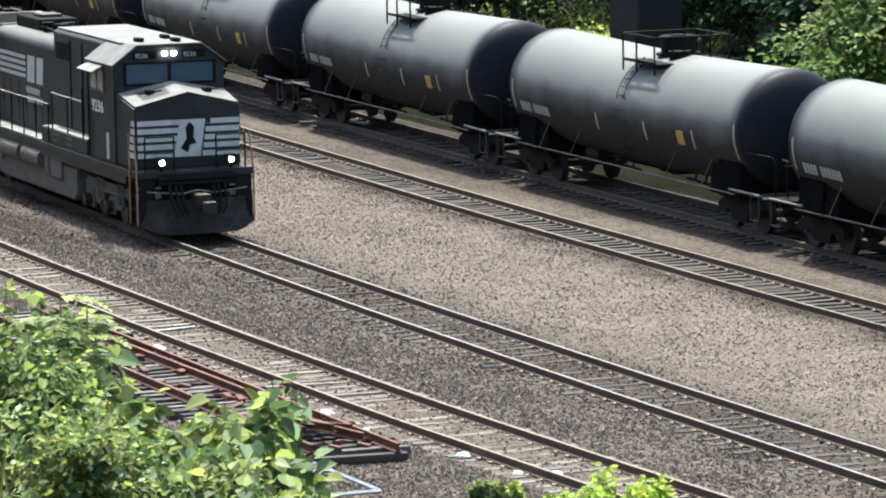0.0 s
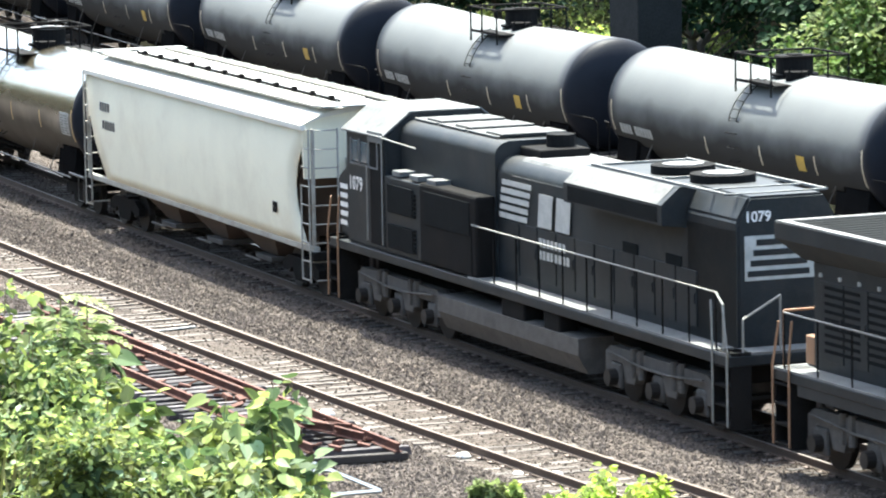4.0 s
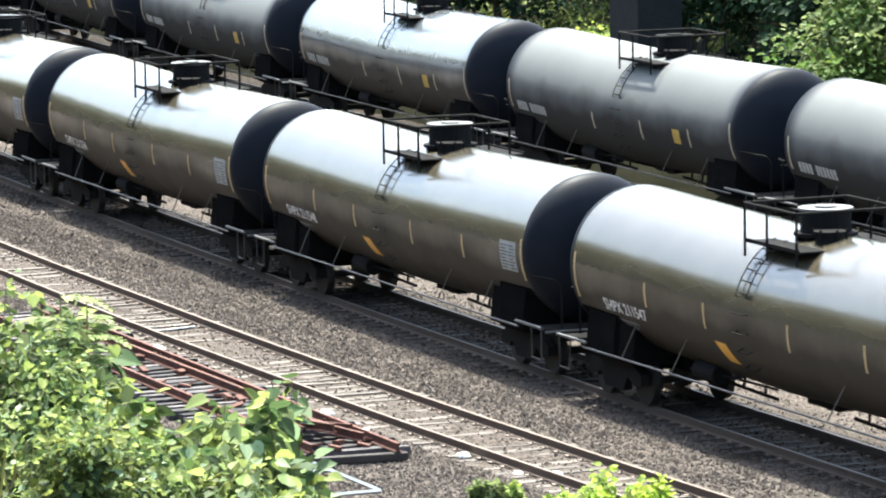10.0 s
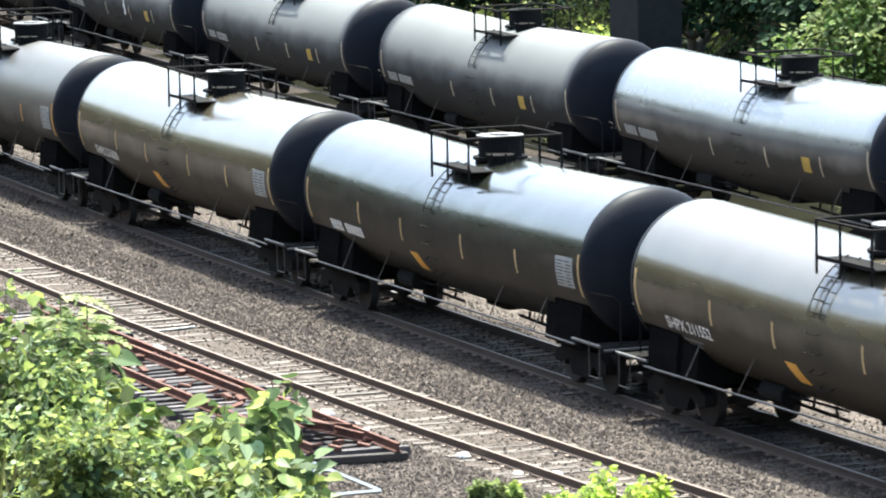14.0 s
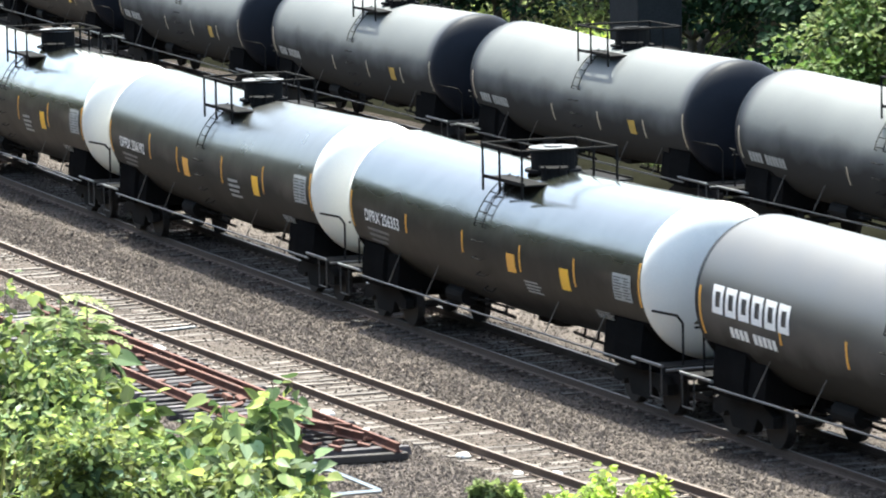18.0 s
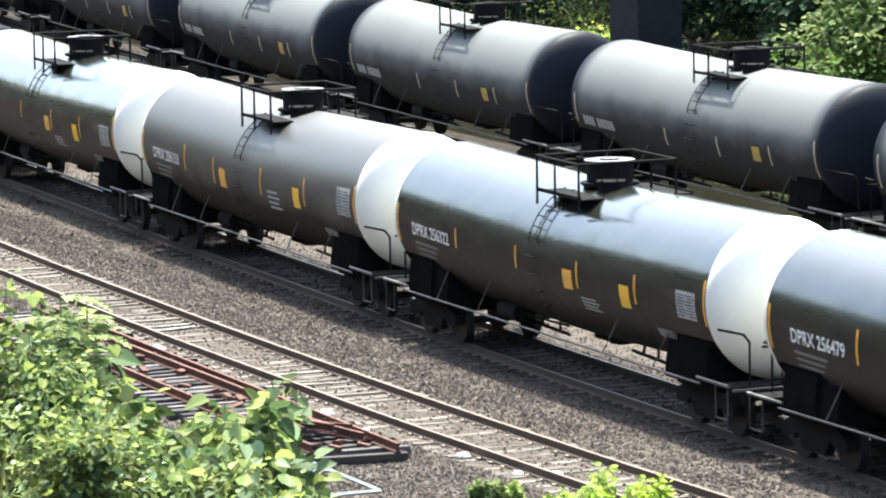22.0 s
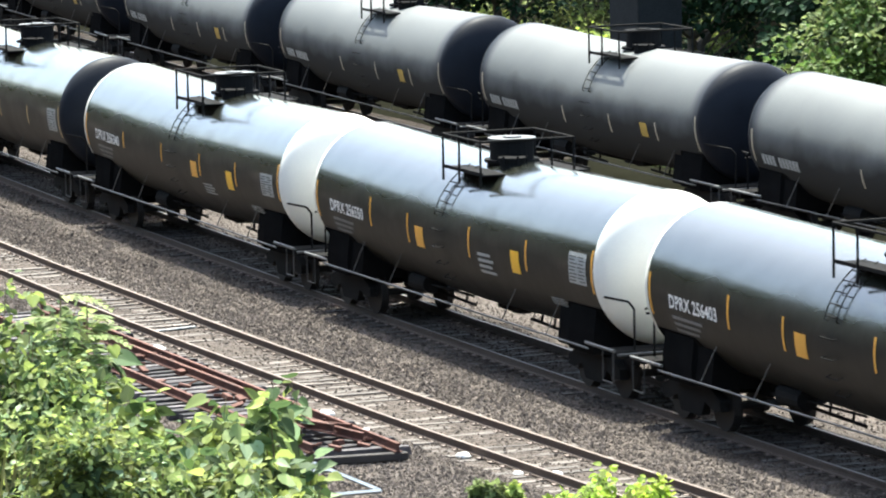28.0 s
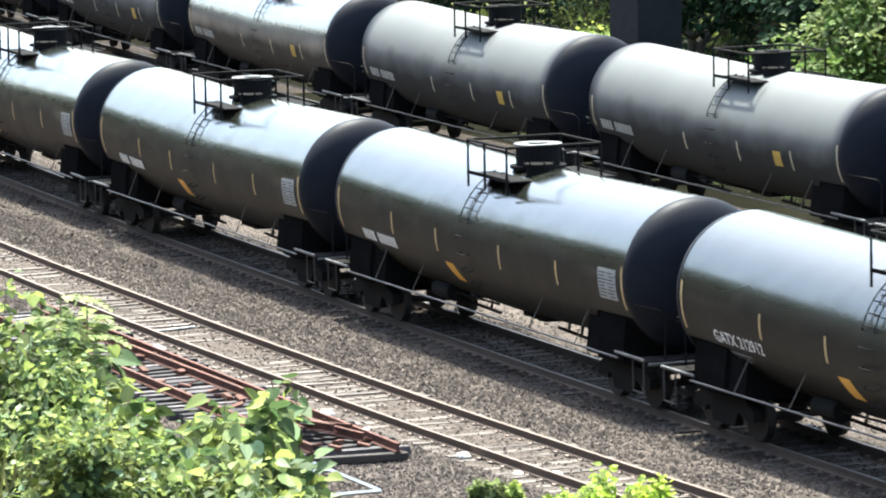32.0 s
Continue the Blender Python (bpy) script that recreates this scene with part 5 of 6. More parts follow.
    bm = fresh()
    prism(bm, [(-9.35, 1.65), (-10.35, 1.65), (-10.45, 3.0), (-9.35, 3.5)], -1.2, 1.2)
    bmesh.ops.bevel(bm, geom=list(bm.edges), offset=0.05, segments=2, affect="EDGES")
    nose = part("nose", bm, LOCO, ob)
    for k in range(5):
        bm = fresh()
        slab(bm, -10.36, -9.95 + 0.05 * k, -1.203, 1.9 + 0.2 * k, 2.01 + 0.2 * k)
        part("side_stripe", bm, LETTER, nose, "white painted stripe")
    flat_words("1079", 0.5, LETTER, "road_number", cab, -9.2, -1.43, 2.82, "white road number")
    # logo shapes
    for k in range(5):
        bm = fresh()
        slab(bm, -1.55 + 0.04 * k, -0.1 + 0.06 * k, -1.03, 2.95 + 0.17 * k, 3.06 + 0.17 * k)
        part("logo_stripe", bm, LOGO, ob, "pale painted stripe")
    for x0, x1 in ((0.45, 1.25), (1.35, 2.15)):
        bm = fresh()
        slab(bm, x0, x1 - 0.1, -1.03, 2.95, 3.62, 0.1)
        part("logo_block", bm, LOGO, ob, "pale block shape of the logo")
    for z, count, x in ((2.56, 7, 0.5), (2.31, 8, 0.5)):
        for k in range(count):
            bm = fresh()
            slab(bm, x + k * 0.2, x + 0.14 + k * 0.2, -1.03, z, z + 0.17)
            part("name_bar", bm, LOGO, ob, "pale bar of painted lettering")
    # cab side door, windows of the doorway and cabinet grilles
    bm = fresh()
    box(bm, -7.9, -7.1, -1.435, -1.415, 1.75, 4.0, 0.01)
    part("cab_door", bm, BLACK, cab, "dark cab doorway")
    bm = fresh()
    pipe(bm, [(-8.0, -1.47, 1.8), (-8.0, -1.47, 3.4)], 0.018)
    pipe(bm, [(-7.0, -1.5, 1.8), (-7.0, -1.5, 4.1), (-5.0, -1.5, 4.05)], 0.018)
    part("grab_rail", bm, RAILWHITE, cab)
    for x0, x1, z0, z1 in ((-6.75, -5.3, 2.55, 3.15), (-6.75, -5.3, 1.78, 2.3), (-4.6, -2.1, 2.5, 3.2)):
        bm = fresh()
        box(bm, x0, x1, -1.49, -1.462, z0, z1, 0.01)
        part("access_panel", bm, SCREEN, ob)
    # pale colour stands for sun on the panel over the door
    bm = fresh()
    box(bm, -7.95, -7.1, -1.47, -1.43, 3.95, 4.2, 0.02)
    part("sunlit_door_panel", bm, PALE, cab, "sunlit panel over the cab door")
    for x in (-6.3, -4.7, -3.0):
        bm = fresh()
        box(bm, x, x + 0.9, -0.72, 0.72, 4.512, 4.56, 0.02)
        part("roof_hatch", bm, LOCOROOF, ob, "sunlit dusty grey roof hatch")
    bm = fresh()
    rod(bm, (-1.2, 0.2, 4.14), (-1.2, 0.2, 4.6), 0.3, 14)
    box(bm, -1.7, -0.6, -0.5, 0.6, 4.1, 4.35, 0.04)
    part("exhaust_outlet", bm, BLACK, ob, "sooty exhaust outlet")
    coupler(ob, LOCO2_LEN / 2, 1)
    coupler(ob, -LOCO2_LEN / 2, -1)
    steps(ob, 10.38, 1, RAILWHITE)
    steps(ob, -10.4, -1, RAILRUST)
    side_handrail(ob, [-2.0 + 1.18 * i for i in range(11)], -1.47, 1.66, 2.75, RAILWHITE, BLACK)
    side_handrail(ob, [-2.0 + 1.18 * i for i in range(11)], 1.47, 1.66, 2.75, RAILWHITE, BLACK)
    bm = fresh()
    pipe(bm, [(9.8, -1.47, 2.75), (10.1, -1.47, 2.55), (10.1, -1.47, 1.7)], 0.024)
    pipe(bm, [(10.36, -0.45, 1.7), (10.36, -0.45, 2.7), (10.36, -1.2, 2.3), (10.36, -1.2, 1.7)], 0.024)
    part("end_handrail", bm, RAILWHITE, ob)
    bm = fresh()
    prism(bm, [(-1.25, 0.38), (-1.45, 0.75), (-1.45, 1.08), (-1.2, 1.1), (1.2, 1.1), (1.45, 1.08), (1.45, 0.75), (1.25, 0.38)], -4.0, 3.4, "x")
    part("fuel_tank", bm, TRUCK, ob, "dusty grey fuel tank")
    for x0, x1 in ((-0.6, 0.6), (1.6, 2.4)):
        bm = fresh()
        box(bm, x0, x1, -1.42, -1.0, 1.0, 1.45, 0.04)
        part("equipment_box", bm, BLACK, ob)
    six_wheel_truck(ob, 6.6)
    six_wheel_truck(ob, -6.9)
    return ob


# ---- covered hopper ----
HOPBROWN = material("rusty brown slope sheet", (0.085, 0.062, 0.048), 0.8, vary=0.3, scale=2)
HOPROOF = material("sunlit dusty hopper roof", (0.66, 0.65, 0.58), 0.6, vary=0.1, scale=2)


BOARD = material("dusty grating walkway", (0.26, 0.25, 0.22), 0.8, vary=0.2, scale=3, fine=80, bump=0.4, bump_scale=90)


def covered_hopper():
    ob = empty("hopper_car", "dusty pale grey covered hopper car", "hopper car")
    outline = [(-8.5, 3.92), (-8.42, 3.2), (-7.85, 2.1), (-7.15, 1.25), (8.4, 1.25), (8.2, 1.6), (8.02, 2.1), (7.98, 2.55), (8.1, 3.0), (8.4, 3.4), (8.6, 3.65), (8.61, 3.92)]
    for y in (-1, 1):
        bm = fresh()
        # a side sheet that bulges a little outwards
        rows = []
        for k in range(13):
            f = k / 12
            z = 1.25 + f * (3.92 - 1.25)
            def edge(sg):
                pts = [q for q in outline if q[0] * sg > 0]
                pts.sort(key=lambda q: q[1])
                for (xa, za), (xb, zb) in zip(pts, pts[1:]):
                    if za <= z <= zb + 1e-6:
                        return xa + (xb - xa) * (z - za) / max(zb - za, 1e-6)
                return pts[-1][0]
            yy = y * (1.38 + 0.17 * math.sin(math.pi * (0.12 + 0.62 * f)))
            xa, xb = edge(-1), edge(1)
            rows.append([bm.verts.new((xa + (xb - xa) * i / 20, yy, z)) for i in range(21)])
        for a, b in zip(rows, rows[1:]):
            for i in range(20):
                bm.faces.new((a[i], a[i + 1], b[i + 1], b[i]))
        bmesh.ops.recalc_face_normals(bm, faces=bm.faces)
        bmesh.ops.solidify(bm, geom=list(bm.faces), thickness=0.03)
        part("side_sheet", bm, CEMENT, ob, "dusty pale grey curved side", True)
        bm = fresh()
        box(bm, -8.5, 8.6, y * 1.5, y * 1.62, 3.84, 3.98, 0.02)
        part("top_sill", bm, HOPROOF, ob)
        bm = fresh()
        box(bm, -8.9, 8.9, y * 1.3, y * 1.45, 1.12, 1.26, 0.02)
        part("side_sill", bm, CEMENTDIM, ob)
    bm = fresh()
    prism(bm, [(-1.6, 3.97), (-1.1, 4.2), (-0.5, 4.33), (0, 4.36), (0.5, 4.33), (1.1, 4.2), (1.6, 3.97), (1.1, 4.12), (0, 4.28), (-1.1, 4.12)], -8.5, 8.6, "x")
    part("roof", bm, HOPROOF, ob, "sunlit dusty rounded roof")
    bm = fresh()
    box(bm, -7.9, 7.6, -0.3, 0.3, 4.36, 4.43, 0.02)
    part("hatch_trough", bm, HOPROOF, ob)
    for i in range(12):
        x = -7.2 + i * 1.3
        bm = fresh()
        box(bm, x, x + 0.12, -0.42, -0.3, 4.34, 4.47, 0.01)
        part("hatch_clamp", bm, BLACK, ob)
    bm = fresh()
    box(bm, -7.9, 7.6, -0.36, -0.31, 4.35, 4.4)
    part("hatch_bar", bm, BLACK, ob)
    for y in (-1, 1):
        bm = fresh()
        prism(bm, [(y * 0.62, 4.37), (y * 1.14, 4.31), (y * 1.14, 4.35), (y * 0.62, 4.41)], -8.7, 8.7, "x")
        board = part("running_board", bm, BOARD, ob, "grey grating roof walkway")
        for i in range(14):
            x = -8.5 + i * 1.29
            bm = fresh()
            prism(bm, [(y * 0.6, 4.415), (y * 1.15, 4.352), (y * 1.15, 4.37), (y * 0.6, 4.433)], x, x + 0.05, "x")
            part("crossbar", bm, PLATE, board)
    for x in (-8.8, 8.75):
        bm = fresh()
        box(bm, x - 0.25, x + 0.25, -1.2, 1.2, 4.37, 4.4)
        part("end_walkway", bm, PLATE, ob)
    for sg in (-1, 1):
        bm = fresh()
        prism(bm, [(sg * 8.4, 3.9), (sg * 8.5, 3.9), (sg * 8.35, 3.15), (sg * 6.4, 1.2), (sg * 6.3, 1.25), (sg * 8.2, 3.2)], -1.4, 1.4)
        part("slope_sheet", bm, HOPBROWN, ob, "brown stained end slope sheet")
        bm = fresh()
        prism(bm, [(-1.5, 2.75), (1.5, 2.75), (1.55, 3.95), (1.1, 4.16), (0.5, 4.3), (0, 4.33), (-0.5, 4.3), (-1.1, 4.16), (-1.55, 3.95)], sg * 8.42, sg * 8.52, "x")
        part("end_sheet", bm, CEMENT, ob, "pale grey arched end sheet")
        bm = fresh()
        for y in (-1.42, 1.42):
            box(bm, sg * 8.8, sg * 8.88, y - 0.035, y + 0.035, 0.9, 3.9, 0.01)
        for y in (-0.5, 0.5):
            box(bm, sg * 8.55, sg * 8.63, y - 0.05, y + 0.05, 1.2, 3.2)
        part("end_post", bm, CEMENTDIM, ob)
        bm = fresh()
        for k in range(9):
            z = 0.5 + k * 0.42
            rod(bm, (sg * 8.85, -1.5, z), (sg * 8.3, -1.52, z), 0.018, 5)
            rod(bm, (sg * 8.9, -1.4, z), (sg * 8.9, -0.85, z), 0.018, 5)
        pipe(bm, [(sg * 8.3, -1.52, 0.5), (sg * 8.3, -1.52, 2.6)], 0.022)
        pipe(bm, [(sg * 8.85, -1.52, 0.45), (sg * 8.85, -1.52, 3.9)], 0.022)
        pipe(bm, [(sg * 8.9, -0.85, 0.9), (sg * 8.9, -0.85, 3.9)], 0.022)
        part("ladder", bm, CEMENTDIM, ob, "pale grey end ladder")
        bm = fresh()
        box(bm, sg * 5.9, sg * 9.0, -0.3, 0.3, 0.75, 1.12, 0.02)
        box(bm, sg * 8.75, sg * 9.0, -1.5, 1.5, 0.95, 1.15, 0.02)
        part("end_sill", bm, BLACK, ob)
        coupler(ob, sg * HOPPER_LEN / 2, sg)
        bogie(ob, sg * 6.9)
    for x in (-3.6, 0.1, 3.8):
        bm = fresh()
        a = [bm.verts.new(v) for v in ((x - 1.75, -1.3, 1.3), (x + 1.75, -1.3, 1.3), (x + 1.75, 1.3, 1.3), (x - 1.75, 1.3, 1.3))]
        b = [bm.verts.new(v) for v in ((x - 0.5, -0.75, 0.5), (x + 0.5, -0.75, 0.5), (x + 0.5, 0.75, 0.5), (x - 0.5, 0.75, 0.5))]
        bm.faces.new(a)
        bm.faces.new(b)
        for i in range(4):
            bm.faces.new((a[i], a[(i + 1) % 4], b[(i + 1) % 4], b[i]))
        bmesh.ops.recalc_face_normals(bm, faces=bm.faces)
        part("discharge_bay", bm, HOPBROWN, ob)
        bm = fresh()
        box(bm, x - 0.6, x + 0.6, -0.95, 0.95, 0.38, 0.5, 0.02)
        rod(bm, (x - 0.55, -1.2, 0.45), (x + 0.55, -1.2, 0.45), 0.03, 6)
        part("outlet_gate", bm, TRUCK, ob)
    bm = fresh()
    for k in range(4):
        slab(bm, -7.3 + k * 0.22, -7.14 + k * 0.22, -1.554, 3.0, 3.22)
    for k in range(5):
        slab(bm, -7.1 + k * 0.22, -6.94 + k * 0.22, -1.554, 2.55, 2.77)
    part("reporting_mark", bm, STEEL, ob, "dark grey bars of worn lettering")
    bm = fresh()
    slab(bm, 6.3, 6.6, -1.53, 1.8, 2.05)
    part("small_sign", bm, BLACK, ob)
    return ob


HOPPER_LEN, LOCO2_LEN, LOCO1_LEN = 18.2, 22.6, 22.3
loco_front = lead_locomotive()
loco_rear = trailing_locomotive()
hopper = covered_hopper()


# ---- plants ----
def leaf_material(name, colour, trans=0.35, spec=0.45):
    m = bpy.data.materials.new(name)
    m.use_nodes = True
    t = m.node_tree
    n, ln = t.nodes, t.links
    b = n["Principled BSDF"]
    geo = n.new("ShaderNodeNewGeometry")
    co = n.new("ShaderNodeTexCoord")
    nz = n.new("ShaderNodeTexNoise")
    nz.inputs["Scale"].default_value, nz.inputs["Detail"].default_value = 1.3, 4
    ln.new(co.outputs["Object"], nz.inputs["Vector"])
    hsv = n.new("ShaderNodeHueSaturation")
    hsv.inputs["Color"].default_value = (*colour, 1)
    v = n.new("ShaderNodeMapRange")
    v.inputs["To Min"].default_value, v.inputs["To Max"].default_value = 0.45, 1.6
    ln.new(geo.outputs["Random Per Island"], v.inputs["Value"])
    ln.new(v.outputs[0], hsv.inputs["Value"])
    h = n.new("ShaderNodeMapRange")
    h.inputs["From Min"].default_value, h.inputs["From Max"].default_value = 0.3, 0.7
    h.inputs["To Min"].default_value, h.inputs["To Max"].default_value = 0.465, 0.525
    ln.new(nz.outputs[0], h.inputs["Value"])
    ln.new(h.outputs[0], hsv.inputs["Hue"])
    ln.new(hsv.outputs[0], b.inputs["Base Color"])
    b.inputs["Roughness"].default_value = 0.6
    b.inputs["Specular IOR Level"].default_value = spec * 0.5
    tr = n.new("ShaderNodeBsdfTranslucent")
    ln.new(hsv.outputs[0], tr.inputs["Color"])
    mix = n.new("ShaderNodeMixShader")
    mix.inputs[0].default_value = trans
    ln.new(b.outputs[0], mix.inputs[1])
    ln.new(tr.outputs[0], mix.inputs[2])
    ln.new(mix.outputs[0], n["Material Output"].inputs["Surface"])
    return m


LEAF_SUN = leaf_material("sunlit yellow green leaf", (0.27, 0.335, 0.09), 0.45)
LEAF_MID = leaf_material("fresh green leaf", (0.17, 0.215, 0.08), 0.4)
# near-black green that carries the woodland's shade in the leaf colour
LEAF_WOODSHADE = leaf_material("shade-dark green woodland leaf", (0.022, 0.046, 0.022), 0.15, 0.12)
LEAF_SILVER = leaf_material("pale grey green leaf", (0.25, 0.33, 0.18), 0.3)
STRAW = leaf_material("dry straw grass", (0.34, 0.34, 0.15), 0.3)
LEAF_FERN = leaf_material("pale feathery leaf", (0.27, 0.335, 0.13), 0.45)
LEAF_TREE = leaf_material("mid green tree leaf", (0.1, 0.165, 0.04), 0.35)
# darker copy of the bush leaf, standing in for shade inside the bush
LEAF_SHADE = leaf_material("shaded green bush leaf", (0.075, 0.12, 0.045), 0.35)
LEAF_WEED = leaf_material("bright yellow green weed leaf", (0.33, 0.45, 0.07), 0.5)
TWIG = material("green brown twig", (0.16, 0.13, 0.07), 0.8, vary=0.3, scale=6)

HEART = [(0.0, 0.0, 0.0), (0.2, -0.1, 0.04), (0.42, 0.08, 0.07), (0.47, 0.36, 0.08), (0.3, 0.68, 0.04), (0.0, 1.05, -0.1), (-0.3, 0.68, 0.04), (-0.47, 0.36, 0.08), (-0.42, 0.08, 0.07), (-0.2, -0.1, 0.04)]
LANCE = [(0.0, 0.0, 0.0), (0.13, 0.35, 0.03), (0.1, 0.7, 0.02), (0.0, 1.0, -0.05), (-0.1, 0.7, 0.02), (-0.13, 0.35, 0.03)]

LANCE_BROAD = [(x * 1.5, y, z) for x, y, z in LANCE]


class Foliage:
    """Gathers leaves, each a small folded blade, for one crown."""
    def __init__(self):
        self.verts, self.faces = [], []

    def leaf(self, at, out, size, outline=HEART, roll=0.0, droop=0.25):
        out = Vector(out).normalized()
        out.z -= droop
        m = out.to_track_quat("Y", "Z").to_matrix() @ Matrix.Rotation(roll, 3, "Y")
        base = len(self.verts)
        n = len(outline)
        for x, y, z in outline:
            self.verts.append(tuple(Vector(at) + m @ Vector((x * size, y * size, z * size))))
        half = n // 2
        self.faces.append(tuple(base + i for i in range(half + 1)))
        self.faces.append((base,) + tuple(base + i for i in range(half, n)))

    def make(self, name, mat, parent, label=""):
        me = bpy.data.meshes.new(name)
        me.from_pydata(self.verts, [], self.faces)
        return piece(name, me, mat, parent, label)


def shrub(x, y, height, width, seed, mats, label, leaf=0.15, count=900, outline=HEART, stems=9, kind="shrub", lean=(0, 0), low=0.12, even=0.55):
    """A bush of arching stems with leaves along them."""
    rnd = random.Random(seed)
    z0 = ground_height(x, y) - 0.05
    ob = empty(kind, label, kind)
    ob.location = (x, y, z0)
    folds = [Foliage() for _ in mats]
    wood = fresh()
    per = max(4, count // stems)
    for i in range(stems):
        a = rnd.uniform(0, 2 * math.pi)
        reach = width * math.sqrt(rnd.uniform(0.02, 1.0)) / 2
        top = height * rnd.uniform(even, 1.0) * (1 - 0.25 * reach / max(width, 0.1))
        tip = Vector((math.cos(a) * reach + lean[0], math.sin(a) * reach + lean[1], top))
        mid = Vector((tip.x * 0.45, tip.y * 0.45, top * 0.65))
        path = []
        for k in range(9):
            f = k / 8
            path.append((1 - f) ** 2 * Vector((rnd.uniform(-0.08, 0.08), rnd.uniform(-0.08, 0.08), 0)) + 2 * f * (1 - f) * mid + f * f * tip)
        for k in range(8):
            rod(wood, path[k], path[k + 1], 0.02 * (1 - k / 10), 5, 0.02 * (1 - (k + 1) / 10))
        for j in range(per):
            f = rnd.uniform(low, 1.0)
            k = min(int(f * 8), 7)
            q = path[k].lerp(path[k + 1], f * 8 - k)
            side = Vector((rnd.gauss(0, 1), rnd.gauss(0, 1), rnd.gauss(0.15, 0.6))).normalized()
            off = side * rnd.uniform(0.05, 0.5) * width * 0.36
            folds[rnd.choices(range(len(mats)), [4, 3, 3, 1][:len(mats)])[0]].leaf(q + off, side + Vector((0, 0, 0.2)), leaf * rnd.choice((0.5, 0.7, 0.9, 1.0, 1.35)) * rnd.uniform(0.85, 1.15), outline, rnd.uniform(-0.8, 0.8), rnd.choice((0.1, 0.4, 0.8, 1.3)))
    part("branchwork", wood, TWIG, ob)
    for fo, mat in zip(folds, mats):
        if fo.faces:
            fo.make("foliage", mat, ob)
    return ob


def frond_plant(x, y, height, seed, label, mats, fronds=20, spread=0.62):
    """A sumac-like sapling with feathery leaves."""
    rnd = random.Random(seed)
    z0 = ground_height(x, y) - 0.05
    ob = empty("sapling", label, "sapling")
    ob.location = (x, y, z0)
    wood, fo = fresh(), Foliage()
    rod(wood, (0, 0, 0), (0.03, 0.02, height), 0.022, 6, 0.006)
    for i in range(fronds):
        a = rnd.uniform(0, 2 * math.pi)
        base = Vector((0.02, 0.01, height - rnd.uniform(0.0, 0.75)))
        d = Vector((math.cos(a), math.sin(a), rnd.uniform(0.2, 0.9))).normalized()
        length = spread * rnd.uniform(0.7, 1.2)
        prev = base
        for k in range(1, 11):
            f = k / 10
            q = base + d * length * f + Vector((0, 0, -0.5 * length * f * f))
            rod(wood, prev, q, 0.005, 4)
            side = d.cross(Vector((0, 0, 1))).normalized()
            for sg in (-1, 1):
                fo.leaf(q, side * sg + d * 0.35, 0.2 * (1 - 0.45 * f) * rnd.uniform(0.8, 1.2), LANCE_BROAD, rnd.uniform(-0.3, 0.3), 0.25)
            prev = q
    part("branchwork", wood, TWIG, ob)
    fo.make("foliage", mats, ob)
    return ob


def grass_tuft(x, y, seed, height=1.3, blades=60, spread=0.35):
    rnd = random.Random(seed)
    ob = empty("grass_tuft", "dry straw coloured grass with seed heads", "grass")
    ob.location = (x, y, ground_height(x, y) - 0.03)
    fo = Foliage()
    for i in range(blades):
        a = rnd.uniform(0, 6.28)
        d = Vector((math.cos(a) * 0.25, math.sin(a) * 0.25, 1))
        at = Vector((rnd.gauss(0, spread), rnd.gauss(0, spread), 0))
        h = height * rnd.uniform(0.6, 1.1)
        fo.leaf(at, d, h, [(0, 0, 0), (0.002, 0.4, 0.01), (0.003, 0.9, 0.03), (0, 1, 0.06), (-0.003, 0.9, 0.03), (-0.002, 0.4, 0.01)], rnd.uniform(-1, 1), 0.0)
    fo.make("foliage", STRAW, ob)
    return ob


def tree(x, y, height, crown_low, width, seed, mats, label, clumps=60, per=45, leaf=0.28, trunk=0.16):
    """A tapered trunk, limbs that fork towards clumps, and leaves round each clump."""
    rnd = random.Random(seed)
    z0 = ground_height(x, y) - 0.1
    ob = empty("tree", label, "tree")
    ob.location = (x, y, z0)
    wood = fresh()
    pts = [Vector((0, 0, 0))]
    for k in range(1, 7):
        pts.append(Vector((rnd.gauss(0, 0.12) * k, rnd.gauss(0, 0.12) * k, height * 0.8 * k / 6)))
    for k in range(6):
        rod(wood, pts[k], pts[k + 1], trunk * (1 - k / 7.5), 8, trunk * (1 - (k + 1) / 7.5))
    part("trunk", wood, BARK, ob)
    limbs = fresh()
    folds = [Foliage() for _ in mats]
    for i in range(clumps):
        a, rr = rnd.uniform(0, 6.28), math.sqrt(rnd.uniform(0.05, 1))
        f = rnd.uniform(0, 1)
        r = width / 2 * rr * (1 - 0.65 * f ** 2) * rnd.uniform(0.75, 1.15)
        c = Vector((math.cos(a) * r, math.sin(a) * r, crown_low + (height - crown_low) * f))
        k = min(5, int(max(c.z - 0.8, 0) / (height * 0.8) * 6))
        if i % 3 == 0:
            rod(limbs, pts[k], c, trunk * 0.28, 5, 0.02)
        size = rnd.uniform(0.45, 0.95) * width / 6
        which = rnd.randrange(len(mats))
        for j in range(per):
            d = Vector((rnd.gauss(0, 1), rnd.gauss(0, 1), rnd.gauss(0.25, 0.8))).normalized()
            q = c + Vector((d.x * 1.2, d.y * 1.2, d.z * 0.75)) * size * rnd.uniform(0.55, 1.05)
            folds[which].leaf(q, d, leaf * rnd.uniform(0.6, 1.2), HEART, rnd.uniform(-1, 1), 0.3)
    part("branchwork", limbs, BARK, ob)
    for fo, mat in zip(folds, mats):
        if fo.faces:
            fo.make("crown", mat, ob)
    return ob


